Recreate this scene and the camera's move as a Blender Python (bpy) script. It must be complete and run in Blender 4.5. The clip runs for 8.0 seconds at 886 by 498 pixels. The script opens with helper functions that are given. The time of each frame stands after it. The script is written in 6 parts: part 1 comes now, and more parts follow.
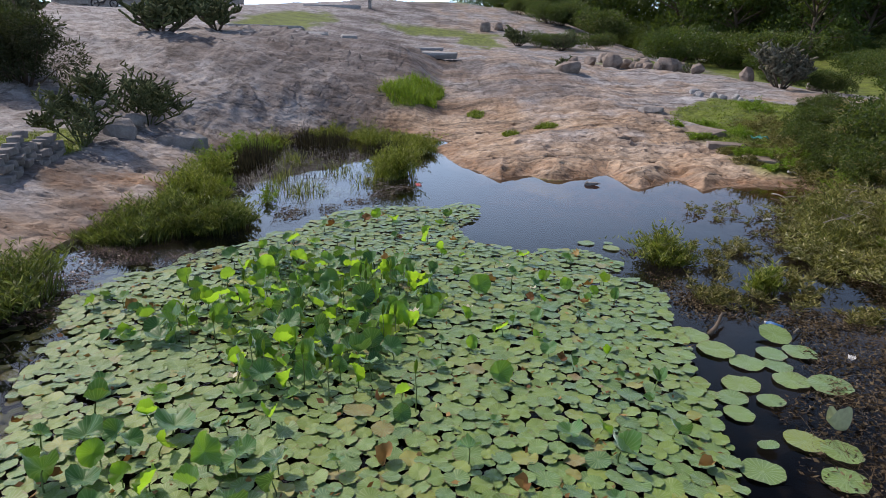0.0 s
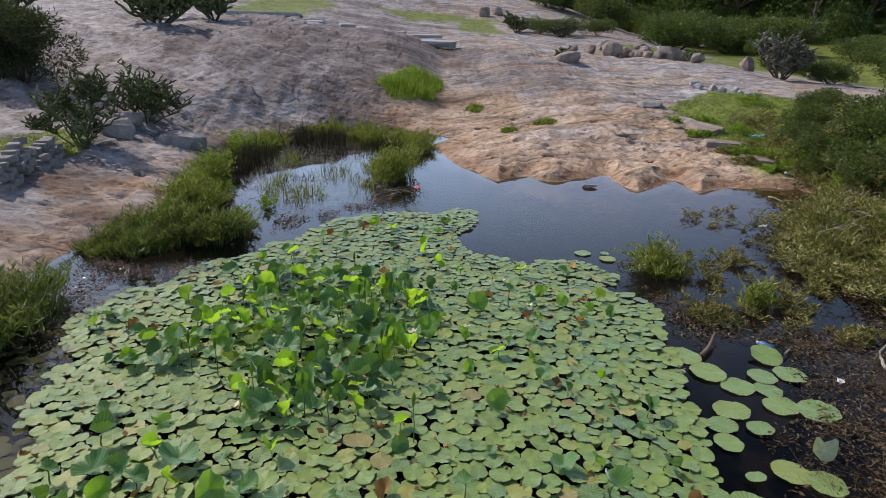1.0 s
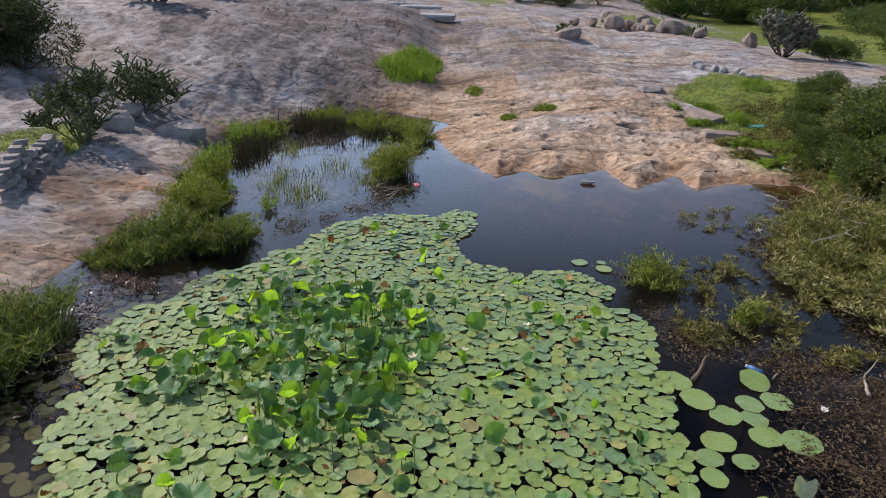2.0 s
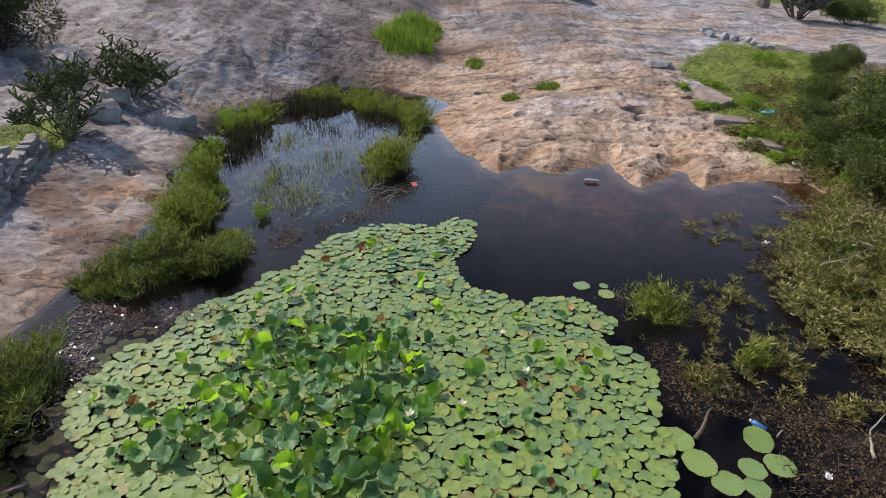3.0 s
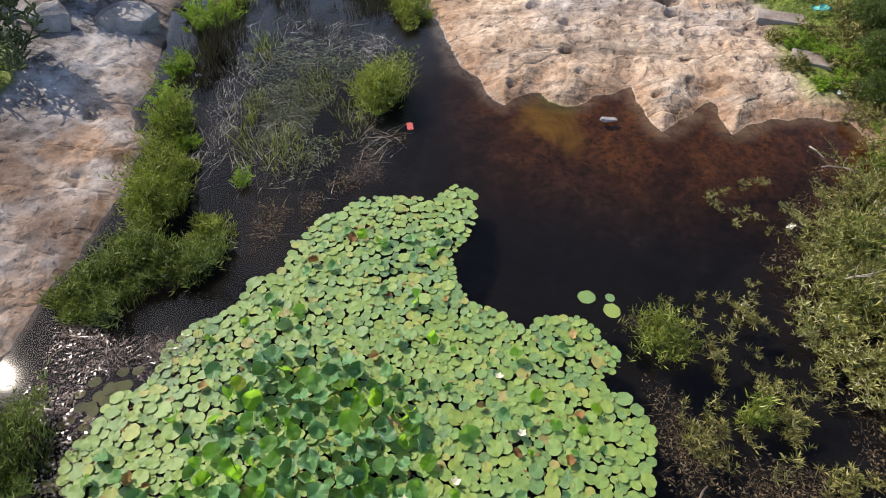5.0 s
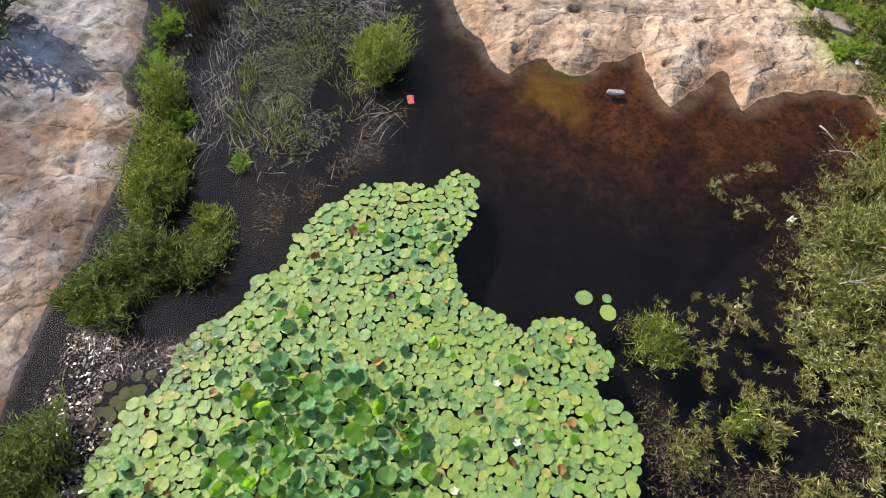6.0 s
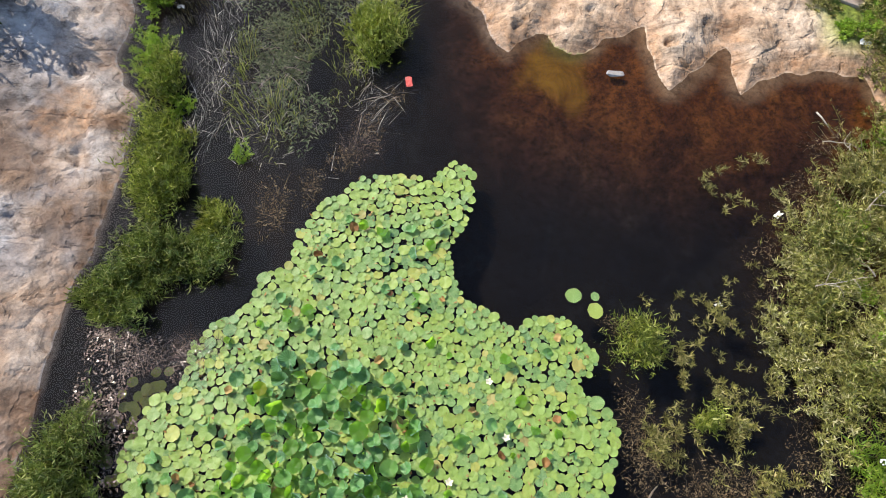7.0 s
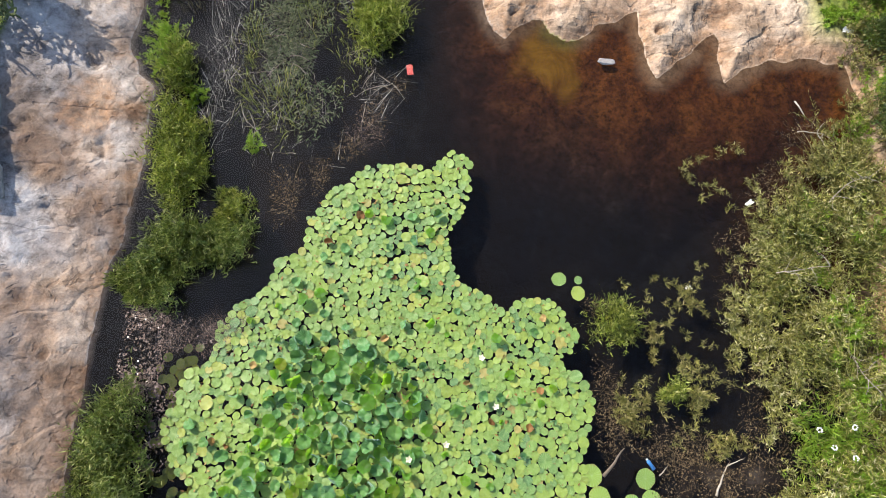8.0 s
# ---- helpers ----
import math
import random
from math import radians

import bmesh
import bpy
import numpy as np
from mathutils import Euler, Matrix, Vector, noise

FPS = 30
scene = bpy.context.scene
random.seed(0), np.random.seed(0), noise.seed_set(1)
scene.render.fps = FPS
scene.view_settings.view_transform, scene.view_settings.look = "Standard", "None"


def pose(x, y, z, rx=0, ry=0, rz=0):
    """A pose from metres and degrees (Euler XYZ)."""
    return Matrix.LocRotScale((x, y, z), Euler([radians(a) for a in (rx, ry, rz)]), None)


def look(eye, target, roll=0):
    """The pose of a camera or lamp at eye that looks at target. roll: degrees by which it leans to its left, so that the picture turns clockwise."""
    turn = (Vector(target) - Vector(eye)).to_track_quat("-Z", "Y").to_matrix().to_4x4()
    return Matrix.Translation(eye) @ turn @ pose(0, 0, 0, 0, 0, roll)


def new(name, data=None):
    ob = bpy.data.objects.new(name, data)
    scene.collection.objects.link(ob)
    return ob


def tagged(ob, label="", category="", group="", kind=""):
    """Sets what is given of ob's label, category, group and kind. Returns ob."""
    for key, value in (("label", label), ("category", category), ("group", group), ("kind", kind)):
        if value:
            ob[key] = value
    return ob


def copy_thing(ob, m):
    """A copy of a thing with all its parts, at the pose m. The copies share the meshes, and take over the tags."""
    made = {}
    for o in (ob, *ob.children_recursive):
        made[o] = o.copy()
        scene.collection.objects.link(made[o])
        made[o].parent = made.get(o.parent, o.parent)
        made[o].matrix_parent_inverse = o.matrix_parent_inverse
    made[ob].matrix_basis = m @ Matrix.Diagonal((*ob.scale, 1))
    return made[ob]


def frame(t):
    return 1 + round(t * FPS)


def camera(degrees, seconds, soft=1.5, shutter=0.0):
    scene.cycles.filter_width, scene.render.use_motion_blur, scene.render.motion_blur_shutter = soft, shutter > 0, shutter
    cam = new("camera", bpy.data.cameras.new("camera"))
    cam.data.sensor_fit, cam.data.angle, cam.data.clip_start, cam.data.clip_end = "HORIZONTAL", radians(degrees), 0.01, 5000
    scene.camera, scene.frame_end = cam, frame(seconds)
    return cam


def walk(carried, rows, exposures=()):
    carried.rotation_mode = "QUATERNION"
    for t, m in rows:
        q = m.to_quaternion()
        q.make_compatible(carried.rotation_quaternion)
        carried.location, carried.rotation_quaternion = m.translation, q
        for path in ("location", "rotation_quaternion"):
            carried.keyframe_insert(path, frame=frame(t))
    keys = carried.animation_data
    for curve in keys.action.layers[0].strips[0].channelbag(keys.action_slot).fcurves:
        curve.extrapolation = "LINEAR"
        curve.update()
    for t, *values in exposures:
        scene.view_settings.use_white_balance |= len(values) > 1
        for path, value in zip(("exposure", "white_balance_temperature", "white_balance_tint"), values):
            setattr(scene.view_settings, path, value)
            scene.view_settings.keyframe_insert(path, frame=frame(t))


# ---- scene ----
cam = camera(69.0, 8.0, soft=0.6)
PATH = [
    (0, (0.012, 0.671, 2.796), (0.016, 2.574, 2.179), 1.1),
    (0.5, (0.013, 0.694, 2.972), (0.018, 2.59, 2.335), 1.1),
    (1, (0.023, 0.72, 3.224), (0.03, 2.604, 2.553), 1.1),
    (2.5, (0.003, 1.042, 4.373), (0.016, 2.853, 3.524), 1.2),
    (3, (0.015, 1.583, 4.881), (0.029, 3.348, 3.942), 1.2),
    (3.5, (0.041, 2.237, 5.415), (0.056, 3.926, 4.344), 1.3),
    (4, (0.035, 2.843, 5.933), (0.052, 4.437, 4.725), 1.4),
    (4.5, (0.063, 3.509, 6.464), (0.078, 4.986, 5.115), 1.4),
    (6, (0.002, 5.349, 7.999), (0.027, 6.421, 6.311), 2.6),
    (6.5, (-0.025, 5.987, 8.525), (0.007, 6.906, 6.749), 3.3),
    (7, (-0.031, 6.54, 9.075), (0.008, 7.317, 7.232), 4.3),
    (7.5, (-0.04, 7.015, 9.717), (0.003, 7.65, 7.821), 5.3),
    (8, (-0.075, 7.344, 10.397), (-0.026, 7.862, 8.466), 6.9),
]
EXPOSURES = [(0, -0.70, 6480, 20), (1, -0.65, 6480, 20), (2.5, -0.48, 6450, 20), (3, -0.44, 6450, 20), (3.5, -0.37, 6420, 18), (4.5, -0.14, 6420, 16), (6, 0.19, 6420, 14), (7, 0.34, 6420, 13), (8, 0.41, 6420, 13)]
walk(cam, [(t, look(eye, target, roll)) for t, eye, target, roll in PATH], EXPOSURES)

# ---- world and sun ----
SUN_ELEVATION, SUN_TURN = 46.0, -52.0   # degrees above the horizon; clockwise from +y
world = bpy.data.worlds.new("sky")
scene.world = world
world.use_nodes = True
sky = world.node_tree.nodes.new("ShaderNodeTexSky")
sky.sky_type, sky.sun_disc = "NISHITA", False
sky.sun_elevation, sky.sun_rotation = radians(SUN_ELEVATION), radians(SUN_TURN)
sky.dust_density, sky.air_density, sky.ozone_density = 2.0, 1.0, 3.0
background = world.node_tree.nodes["Background"]
# pale haze that thickens towards the horizon all round
upward = world.node_tree.nodes.new("ShaderNodeSeparateXYZ")
world.node_tree.links.new(world.node_tree.nodes.new("ShaderNodeTexCoord").outputs["Generated"], upward.inputs[0])
haze = world.node_tree.nodes.new("ShaderNodeValToRGB")
haze.color_ramp.elements[0].color, haze.color_ramp.elements[0].position = (6.1, 8.8, 12.4, 1), 0.0
haze.color_ramp.elements[1].color, haze.color_ramp.elements[1].position = (0.0, 0.0, 0.0, 1), 0.55
world.node_tree.links.new(upward.outputs[2], haze.inputs[0])
sun_data = bpy.data.lights.new("sun", "SUN")
sun_data.energy, sun_data.angle, sun_data.color = 4.6, radians(0.5), (1.0, 0.90, 0.74)
sun = new("sun", sun_data)
sun_way = Vector((math.sin(radians(SUN_TURN)) * math.cos(radians(SUN_ELEVATION)),
                  math.cos(radians(SUN_TURN)) * math.cos(radians(SUN_ELEVATION)), math.sin(radians(SUN_ELEVATION))))
sun.matrix_world = look(sun_way * 60, (0, 0, 0))
# the haze is brighter on the sun's side
sunward = world.node_tree.nodes.new("ShaderNodeVectorMath")
sunward.operation = "DOT_PRODUCT"
sunward.inputs[1].default_value = sun_way
world.node_tree.links.new(upward.inputs[0].links[0].from_socket, sunward.inputs[0])
glow = world.node_tree.nodes.new("ShaderNodeValToRGB")
glow.color_ramp.elements[0].color, glow.color_ramp.elements[0].position = (1.0, 1.0, 1.0, 1), 0.25
glow.color_ramp.elements[1].color, glow.color_ramp.elements[1].position = (4.2, 4.2, 4.0, 1), 0.95
world.node_tree.links.new(sunward.outputs["Value"], glow.inputs[0])
lit_haze = world.node_tree.nodes.new("ShaderNodeVectorMath")
lit_haze.operation = "MULTIPLY"
world.node_tree.links.new(haze.outputs[0], lit_haze.inputs[0])
world.node_tree.links.new(glow.outputs[0], lit_haze.inputs[1])
aureole = world.node_tree.nodes.new("ShaderNodeValToRGB")
aureole.color_ramp.elements[0].color, aureole.color_ramp.elements[0].position = (0.0, 0.0, 0.0, 1), 0.80
aureole.color_ramp.elements[1].color, aureole.color_ramp.elements[1].position = (4.6, 5.2, 6.0, 1), 1.0
aureole.color_ramp.interpolation = "EASE"
world.node_tree.links.new(sunward.outputs["Value"], aureole.inputs[0])
round_sun = world.node_tree.nodes.new("ShaderNodeVectorMath")
world.node_tree.links.new(lit_haze.outputs[0], round_sun.inputs[0])
world.node_tree.links.new(aureole.outputs[0], round_sun.inputs[1])
hazy = world.node_tree.nodes.new("ShaderNodeVectorMath")
world.node_tree.links.new(sky.outputs[0], hazy.inputs[0])
world.node_tree.links.new(round_sun.outputs[0], hazy.inputs[1])
world.node_tree.links.new(hazy.outputs[0], background.inputs[0])
background.inputs[1].default_value = 0.12

# ---- small helpers ----
rng = np.random.default_rng(7)


def smooth(a, b, v):
    u = np.clip((v - a) / (b - a), 0, 1)
    return u * u * (3 - 2 * u)


def hashed(i, j, seed):
    v = np.sin(i * 127.1 + j * 311.7 + seed * 74.7) * 43758.5453
    return v - np.floor(v)


def value_noise(x, y, seed=0):
    i, j = np.floor(x), np.floor(y)
    u, v = x - i, y - j
    u, v = u * u * (3 - 2 * u), v * v * (3 - 2 * v)
    a, b = hashed(i, j, seed), hashed(i + 1, j, seed)
    c, d = hashed(i, j + 1, seed), hashed(i + 1, j + 1, seed)
    return (a + (b - a) * u) * (1 - v) + (c + (d - c) * u) * v


def fbm(x, y, octaves=4, seed=0):
    total, gain, norm = 0, 1.0, 0
    for k in range(octaves):
        total = total + gain * (value_noise(x, y, seed + k) - 0.5)
        norm, gain, x, y = norm + gain, gain * 0.5, x * 2.03 + 5.1, y * 2.03 + 1.7
    return total / norm


def polygon_distance(px, py, corners):
    """Distance to a closed outline: negative inside, positive outside."""
    best = np.full(px.shape, 1e9)
    inside = np.zeros(px.shape, bool)
    for (ax, ay), (bx, by) in zip(corners, corners[1:] + corners[:1]):
        ex, ey = bx - ax, by - ay
        u = np.clip(((px - ax) * ex + (py - ay) * ey) / (ex * ex + ey * ey), 0, 1)
        best = np.minimum(best, np.hypot(px - ax - u * ex, py - ay - u * ey))
        if ay != by:
            crosses = ((ay > py) != (by > py)) & (px < ex * (py - ay) / (by - ay) + ax)
            inside ^= crosses
    return np.where(inside, -best, best)


def mesh_from(name, verts, faces, material=None, smooth_shade=True):
    data = bpy.data.meshes.new(name)
    data.from_pydata([tuple(v) for v in verts], [], faces)
    if smooth_shade:
        data.shade_smooth()
    if material:
        data.materials.append(material)
    return data


def part(name, bm, material, parent, label=""):
    """Links a bmesh (or a mesh) as one mesh object under a thing or a part."""
    if isinstance(bm, bpy.types.Mesh):
        data = bm
    else:
        data = bpy.data.meshes.new(name)
        bm.to_mesh(data)
        bm.free()
        data.shade_smooth()
        data.materials.append(material)
    ob = new(name, data)
    ob.parent = parent
    return tagged(ob, label=label)


def thing(name, x, y, z, label, category, group="", kind="", turn=0):
    ob = new(name)
    ob.matrix_world = pose(x, y, z, 0, 0, turn)
    return tagged(ob, label, category, group, kind)


# ---- materials ----
def material(name, rough=0.8):
    mat = bpy.data.materials.new(name)
    mat.use_nodes = True
    tree = mat.node_tree
    shader = tree.nodes["Principled BSDF"]
    shader.inputs["Roughness"].default_value = rough
    return mat, tree, shader


def node(tree, kind, operation="", feature="", attribute_name="", **values):
    made = tree.nodes.new(kind)
    if operation:
        made.operation = operation
    if feature:
        made.feature = feature
    if attribute_name:
        made.attribute_name = attribute_name
    for key, value in values.items():
        made.inputs[key.replace("_", " ")].default_value = value
    return made


def ramp(tree, source, stops):
    made = tree.nodes.new("ShaderNodeValToRGB")
    band = made.color_ramp
    while len(band.elements) < len(stops):
        band.elements.new(0.5)
    for element, (at, colour) in zip(band.elements, stops):
        element.position = at
        element.color = (*colour, 1) if len(colour) == 3 else colour
    tree.links.new(source, made.inputs[0])
    return made.outputs[0]


def grey(v):
    return (v, v, v)


def mixed(tree, factor, a, b, blend="MIX"):
    made = tree.nodes.new("ShaderNodeMix")
    made.data_type, made.blend_type = "RGBA", blend
    for socket, value in ((0, factor), (6, a), (7, b)):
        if isinstance(value, (int, float)):
            made.inputs[socket].default_value = value
        elif isinstance(value, tuple):
            made.inputs[socket].default_value = (*value, 1)
        else:
            tree.links.new(value, made.inputs[socket])
    return made.outputs[2]


def noise_of(tree, vector, scale, detail=4, rough=0.55, distortion=0.0):
    made = node(tree, "ShaderNodeTexNoise", Scale=scale, Detail=detail, Roughness=rough, Distortion=distortion)
    tree.links.new(vector, made.inputs["Vector"])
    return made.outputs[0]


def noise_colour(tree, vector, scale):
    made = node(tree, "ShaderNodeTexNoise", Scale=scale, Detail=4.0)
    tree.links.new(vector, made.inputs["Vector"])
    return made.outputs[1]


def stretched(tree, vector, sx, sy, sz, turn=0):
    made = tree.nodes.new("ShaderNodeMapping")
    made.inputs["Scale"].default_value = (sx, sy, sz)
    made.inputs["Rotation"].default_value = (0, 0, radians(turn))
    tree.links.new(vector, made.inputs["Vector"])
    return made.outputs[0]


def bumped(tree, shader, heights, amount=None):
    """heights: (socket, strength, distance), from coarse to fine; amount scales the strengths over the surface."""
    last = None
    for source, strength, distance in heights:
        made = node(tree, "ShaderNodeBump", Strength=strength, Distance=distance)
        tree.links.new(source, made.inputs["Height"])
        if amount is not None:
            scaled = node(tree, "ShaderNodeMath", operation="MULTIPLY")
            scaled.inputs[1].default_value = strength
            tree.links.new(amount, scaled.inputs[0])
            tree.links.new(scaled.outputs[0], made.inputs["Strength"])
        if last is not None:
            tree.links.new(last, made.inputs["Normal"])
        last = made.outputs[0]
    tree.links.new(last, shader.inputs["Normal"])


def random_of(tree):
    """A number of its own for each object and each loose piece of it."""
    a, b = tree.nodes.new("ShaderNodeObjectInfo").outputs["Random"], tree.nodes.new("ShaderNodeNewGeometry").outputs["Random Per Island"]
    added = node(tree, "ShaderNodeMath", operation="ADD")
    part_of = node(tree, "ShaderNodeMath", operation="FRACT")
    tree.links.new(a, added.inputs[0])
    tree.links.new(b, added.inputs[1])
    tree.links.new(added.outputs[0], part_of.inputs[0])
    return part_of.outputs[0]


def foliage(name, stops, translucent=0.35, rough=0.55, glow=(0.30, 0.45, 0.04)):
    """Leaves: a colour for each leaf out of the stops, some light let through."""
    mat, tree, shader = material(name, rough)
    own = random_of(tree)
    colour = ramp(tree, own, stops)
    where = tree.nodes.new("ShaderNodeNewGeometry").outputs["Position"]
    patches = noise_of(tree, where, 3.1, 5, 0.65)
    colour = mixed(tree, 0.7, colour, ramp(tree, patches, [(0.36, grey(0.35)), (0.62, grey(1.3))]), "MULTIPLY")
    tree.links.new(colour, shader.inputs["Base Color"])
    shader.inputs["Specular IOR Level"].default_value = 0.35
    see = tree.nodes.new("ShaderNodeBsdfTranslucent")
    tree.links.new(mixed(tree, 0.6, colour, glow), see.inputs[0])
    blend = tree.nodes.new("ShaderNodeMixShader")
    blend.inputs[0].default_value = translucent
    tree.links.new(shader.outputs[0], blend.inputs[1])
    tree.links.new(see.outputs[0], blend.inputs[2])
    tree.links.new(blend.outputs[0], tree.nodes["Material Output"].inputs[0])
    return mat


def ground_material():
    """Granite, turf and pond bed in one sheet; the attribute 'cover' tells them apart."""
    mat, tree, shader = material("granite_and_turf", 0.85)
    where = tree.nodes.new("ShaderNodeTexCoord").outputs["Object"]
    cover = node(tree, "ShaderNodeAttribute", attribute_name="cover")
    split = tree.nodes.new("ShaderNodeSeparateColor")
    tree.links.new(cover.outputs["Color"], split.inputs[0])
    turf, warm, bed, uneven = split.outputs[0], split.outputs[1], split.outputs[2], cover.outputs["Alpha"]
    mid = noise_of(tree, where, 1.1, 12, 0.68, 0.5)
    fine = noise_of(tree, where, 9, 10, 0.75, 0.3)
    grain = noise_of(tree, where, 70, 4, 0.75)
    streak = noise_of(tree, stretched(tree, where, 0.22, 1.5, 1.2, 12), 1.5, 12, 0.66, 0.5)
    cool = ramp(tree, mid, [(0.30, (0.125, 0.112, 0.108)), (0.47, (0.30, 0.28, 0.275)), (0.64, (0.50, 0.485, 0.48))])
    peach = ramp(tree, mid, [(0.30, (0.31, 0.19, 0.11)), (0.46, (0.47, 0.335, 0.22)), (0.66, (0.62, 0.495, 0.37))])
    stone = mixed(tree, warm, cool, peach)
    stain = ramp(tree, noise_of(tree, stretched(tree, where, 0.7, 0.4, 0.7, -20), 0.8, 7, 0.68, 1.2), [(0.34, grey(0.42)), (0.47, grey(0.95)), (0.75, grey(1.1))])
    stone = mixed(tree, 0.5, stone, stain, "MULTIPLY")
    bare = stone
    stone = mixed(tree, 0.8, stone, ramp(tree, streak, [(0.38, grey(0.28)), (0.48, grey(0.85)), (0.64, grey(1.25))]), "MULTIPLY")
    stone = mixed(tree, 0.6, stone, ramp(tree, fine, [(0.34, grey(0.35)), (0.47, grey(0.9)), (0.62, grey(1.2))]), "MULTIPLY")
    blotchy = mixed(tree, 0.75, bare, ramp(tree, noise_of(tree, where, 2.3, 10, 0.75, 0.9), [(0.39, grey(0.28)), (0.48, grey(0.8)), (0.6, grey(1.15))]), "MULTIPLY")
    stone = mixed(tree, ramp(tree, uneven, [(0.72, grey(0)), (0.95, grey(1))]), blotchy, stone)
    # long thin partings between the sheets of peeling rock
    sheet = noise_of(tree, stretched(tree, where, 0.10, 0.55, 0.4, 14), 1.3, 5, 0.5, 0.6)
    parting = ramp(tree, sheet, [(0.425, grey(1)), (0.436, grey(0.3)), (0.447, grey(1)), (0.535, grey(1)), (0.545, grey(0.35)), (0.555, grey(1)), (0.63, grey(1)), (0.64, grey(0.4)), (0.65, grey(1))])
    broken = ramp(tree, noise_of(tree, where, 0.9, 4, 0.6), [(0.42, grey(0)), (0.55, grey(1))])
    calm = node(tree, "ShaderNodeMath", operation="SUBTRACT")
    tree.links.new(broken, calm.inputs[0])
    tree.links.new(warm, calm.inputs[1])
    calm.use_clamp = True
    stone = mixed(tree, calm.outputs[0], stone, mixed(tree, 0.85, stone, parting, "MULTIPLY"))
    pits = ramp(tree, noise_of(tree, where, 5, 2, 0.5, 0.5), [(0.33, grey(0)), (0.42, grey(1))])
    stone = mixed(tree, 0.45, stone, ramp(tree, pits, [(0.0, (0.30, 0.22, 0.17)), (1.0, grey(1))]), "MULTIPLY")
    speck = ramp(tree, grain, [(0.33, grey(0.55)), (0.5, grey(1.0))])
    stone = mixed(tree, 0.5, stone, speck, "MULTIPLY")
    lichen = ramp(tree, noise_of(tree, where, 1.6, 12, 0.7, 0.2), [(0.49, grey(0)), (0.57, grey(0.5))])
    lichen = mixed(tree, warm, lichen, (0.0, 0.0, 0.0))
    stone = mixed(tree, lichen, stone, (0.47, 0.475, 0.485))
    stone = mixed(tree, 0.6, stone, ramp(tree, noise_of(tree, where, 4.2, 9, 0.78, 0.4), [(0.38, grey(0.35)), (0.47, grey(0.92)), (0.62, grey(1.2))]), "MULTIPLY")
    # dark weathering, and the dome's shaded flank painted into the stone colour
    varnish_and_shade = node(tree, "ShaderNodeAttribute", attribute_name="varnish_and_shade").outputs["Fac"]
    stone = mixed(tree, varnish_and_shade, stone, mixed(tree, 1.0, stone, (0.42, 0.375, 0.36), "MULTIPLY"))
    grass = ramp(tree, fine, [(0.3, (0.06, 0.08, 0.014)), (0.5, (0.16, 0.215, 0.027)), (0.7, (0.31, 0.37, 0.05))])
    murk = noise_of(tree, where, 1.3, 10, 0.72, 0.7)
    # dark silt; its blue-black also paints in light lost to depth and sky tint
    silt_and_depth = ramp(tree, murk, [(0.3, (0.002, 0.003, 0.005)), (0.55, (0.006, 0.009, 0.016)), (0.75, (0.026, 0.033, 0.042))])
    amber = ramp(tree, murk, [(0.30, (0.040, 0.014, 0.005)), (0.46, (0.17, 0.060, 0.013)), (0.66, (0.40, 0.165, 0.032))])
    mud = mixed(tree, warm, silt_and_depth, amber)
    mud = mixed(tree, 0.85, mud, ramp(tree, fine, [(0.38, grey(0.25)), (0.5, grey(0.95)), (0.62, grey(1.5))]), "MULTIPLY")
    mud = mixed(tree, 0.7, mud, ramp(tree, noise_of(tree, where, 17, 5, 0.65, 0.6), [(0.34, grey(0.45)), (0.46, grey(1.0)), (0.66, grey(1.0)), (0.74, grey(1.5))]), "MULTIPLY")
    algae = ramp(tree, murk, [(0.3, (0.20, 0.09, 0.01)), (0.6, (0.52, 0.34, 0.035))])
    mud = mixed(tree, turf, mud, algae)
    grass = mixed(tree, 0.7, grass, ramp(tree, mid, [(0.38, grey(0.35)), (0.6, grey(1.1))]), "MULTIPLY")
    colour = mixed(tree, turf, stone, grass)
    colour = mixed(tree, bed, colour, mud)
    tree.links.new(colour, shader.inputs["Base Color"])
    crack = node(tree, "ShaderNodeTexVoronoi", feature="DISTANCE_TO_EDGE", Scale=0.55)
    tree.links.new(stretched(tree, mixed(tree, 0.35, where, noise_colour(tree, where, 1.2)), 1.0, 2.2, 1.0, 24), crack.inputs["Vector"])
    seams = ramp(tree, crack.outputs["Distance"], [(0.0, grey(0)), (0.025, grey(1))])
    lumps = noise_of(tree, where, 1.5, 2, 0.4, 0.3)
    strata = noise_of(tree, stretched(tree, where, 0.3, 1.6, 1.2, 12), 1.6, 1, 0.4, 0.5)
    rough = noise_of(tree, where, 7, 2, 0.45, 0.2)
    small = noise_of(tree, where, 24, 1, 0.4)
    bumped(tree, shader, [(lumps, 0.9, 0.08), (strata, 0.8, 0.06), (seams, 0.6, 0.03), (pits, 0.6, 0.03), (rough, 0.9, 0.045), (small, 0.9, 0.012)], uneven)
    return mat


def stone_material(name, dark, light, rough=0.85):
    mat, tree, shader = material(name, rough)
    where = tree.nodes.new("ShaderNodeTexCoord").outputs["Object"]
    mid, fine = noise_of(tree, where, 2.2, 6, 0.65, 0.3), noise_of(tree, where, 25, 5, 0.7)
    colour = ramp(tree, mid, [(0.3, dark), (0.7, light)])
    colour = mixed(tree, 0.4, colour, ramp(tree, fine, [(0.3, grey(0.5)), (0.65, grey(1.1))]), "MULTIPLY")
    tree.links.new(colour, shader.inputs["Base Color"])
    bumped(tree, shader, [(noise_of(tree, where, 4, 2, 0.4), 0.8, 0.06), (noise_of(tree, where, 18, 2, 0.4), 0.8, 0.012)])
    return mat


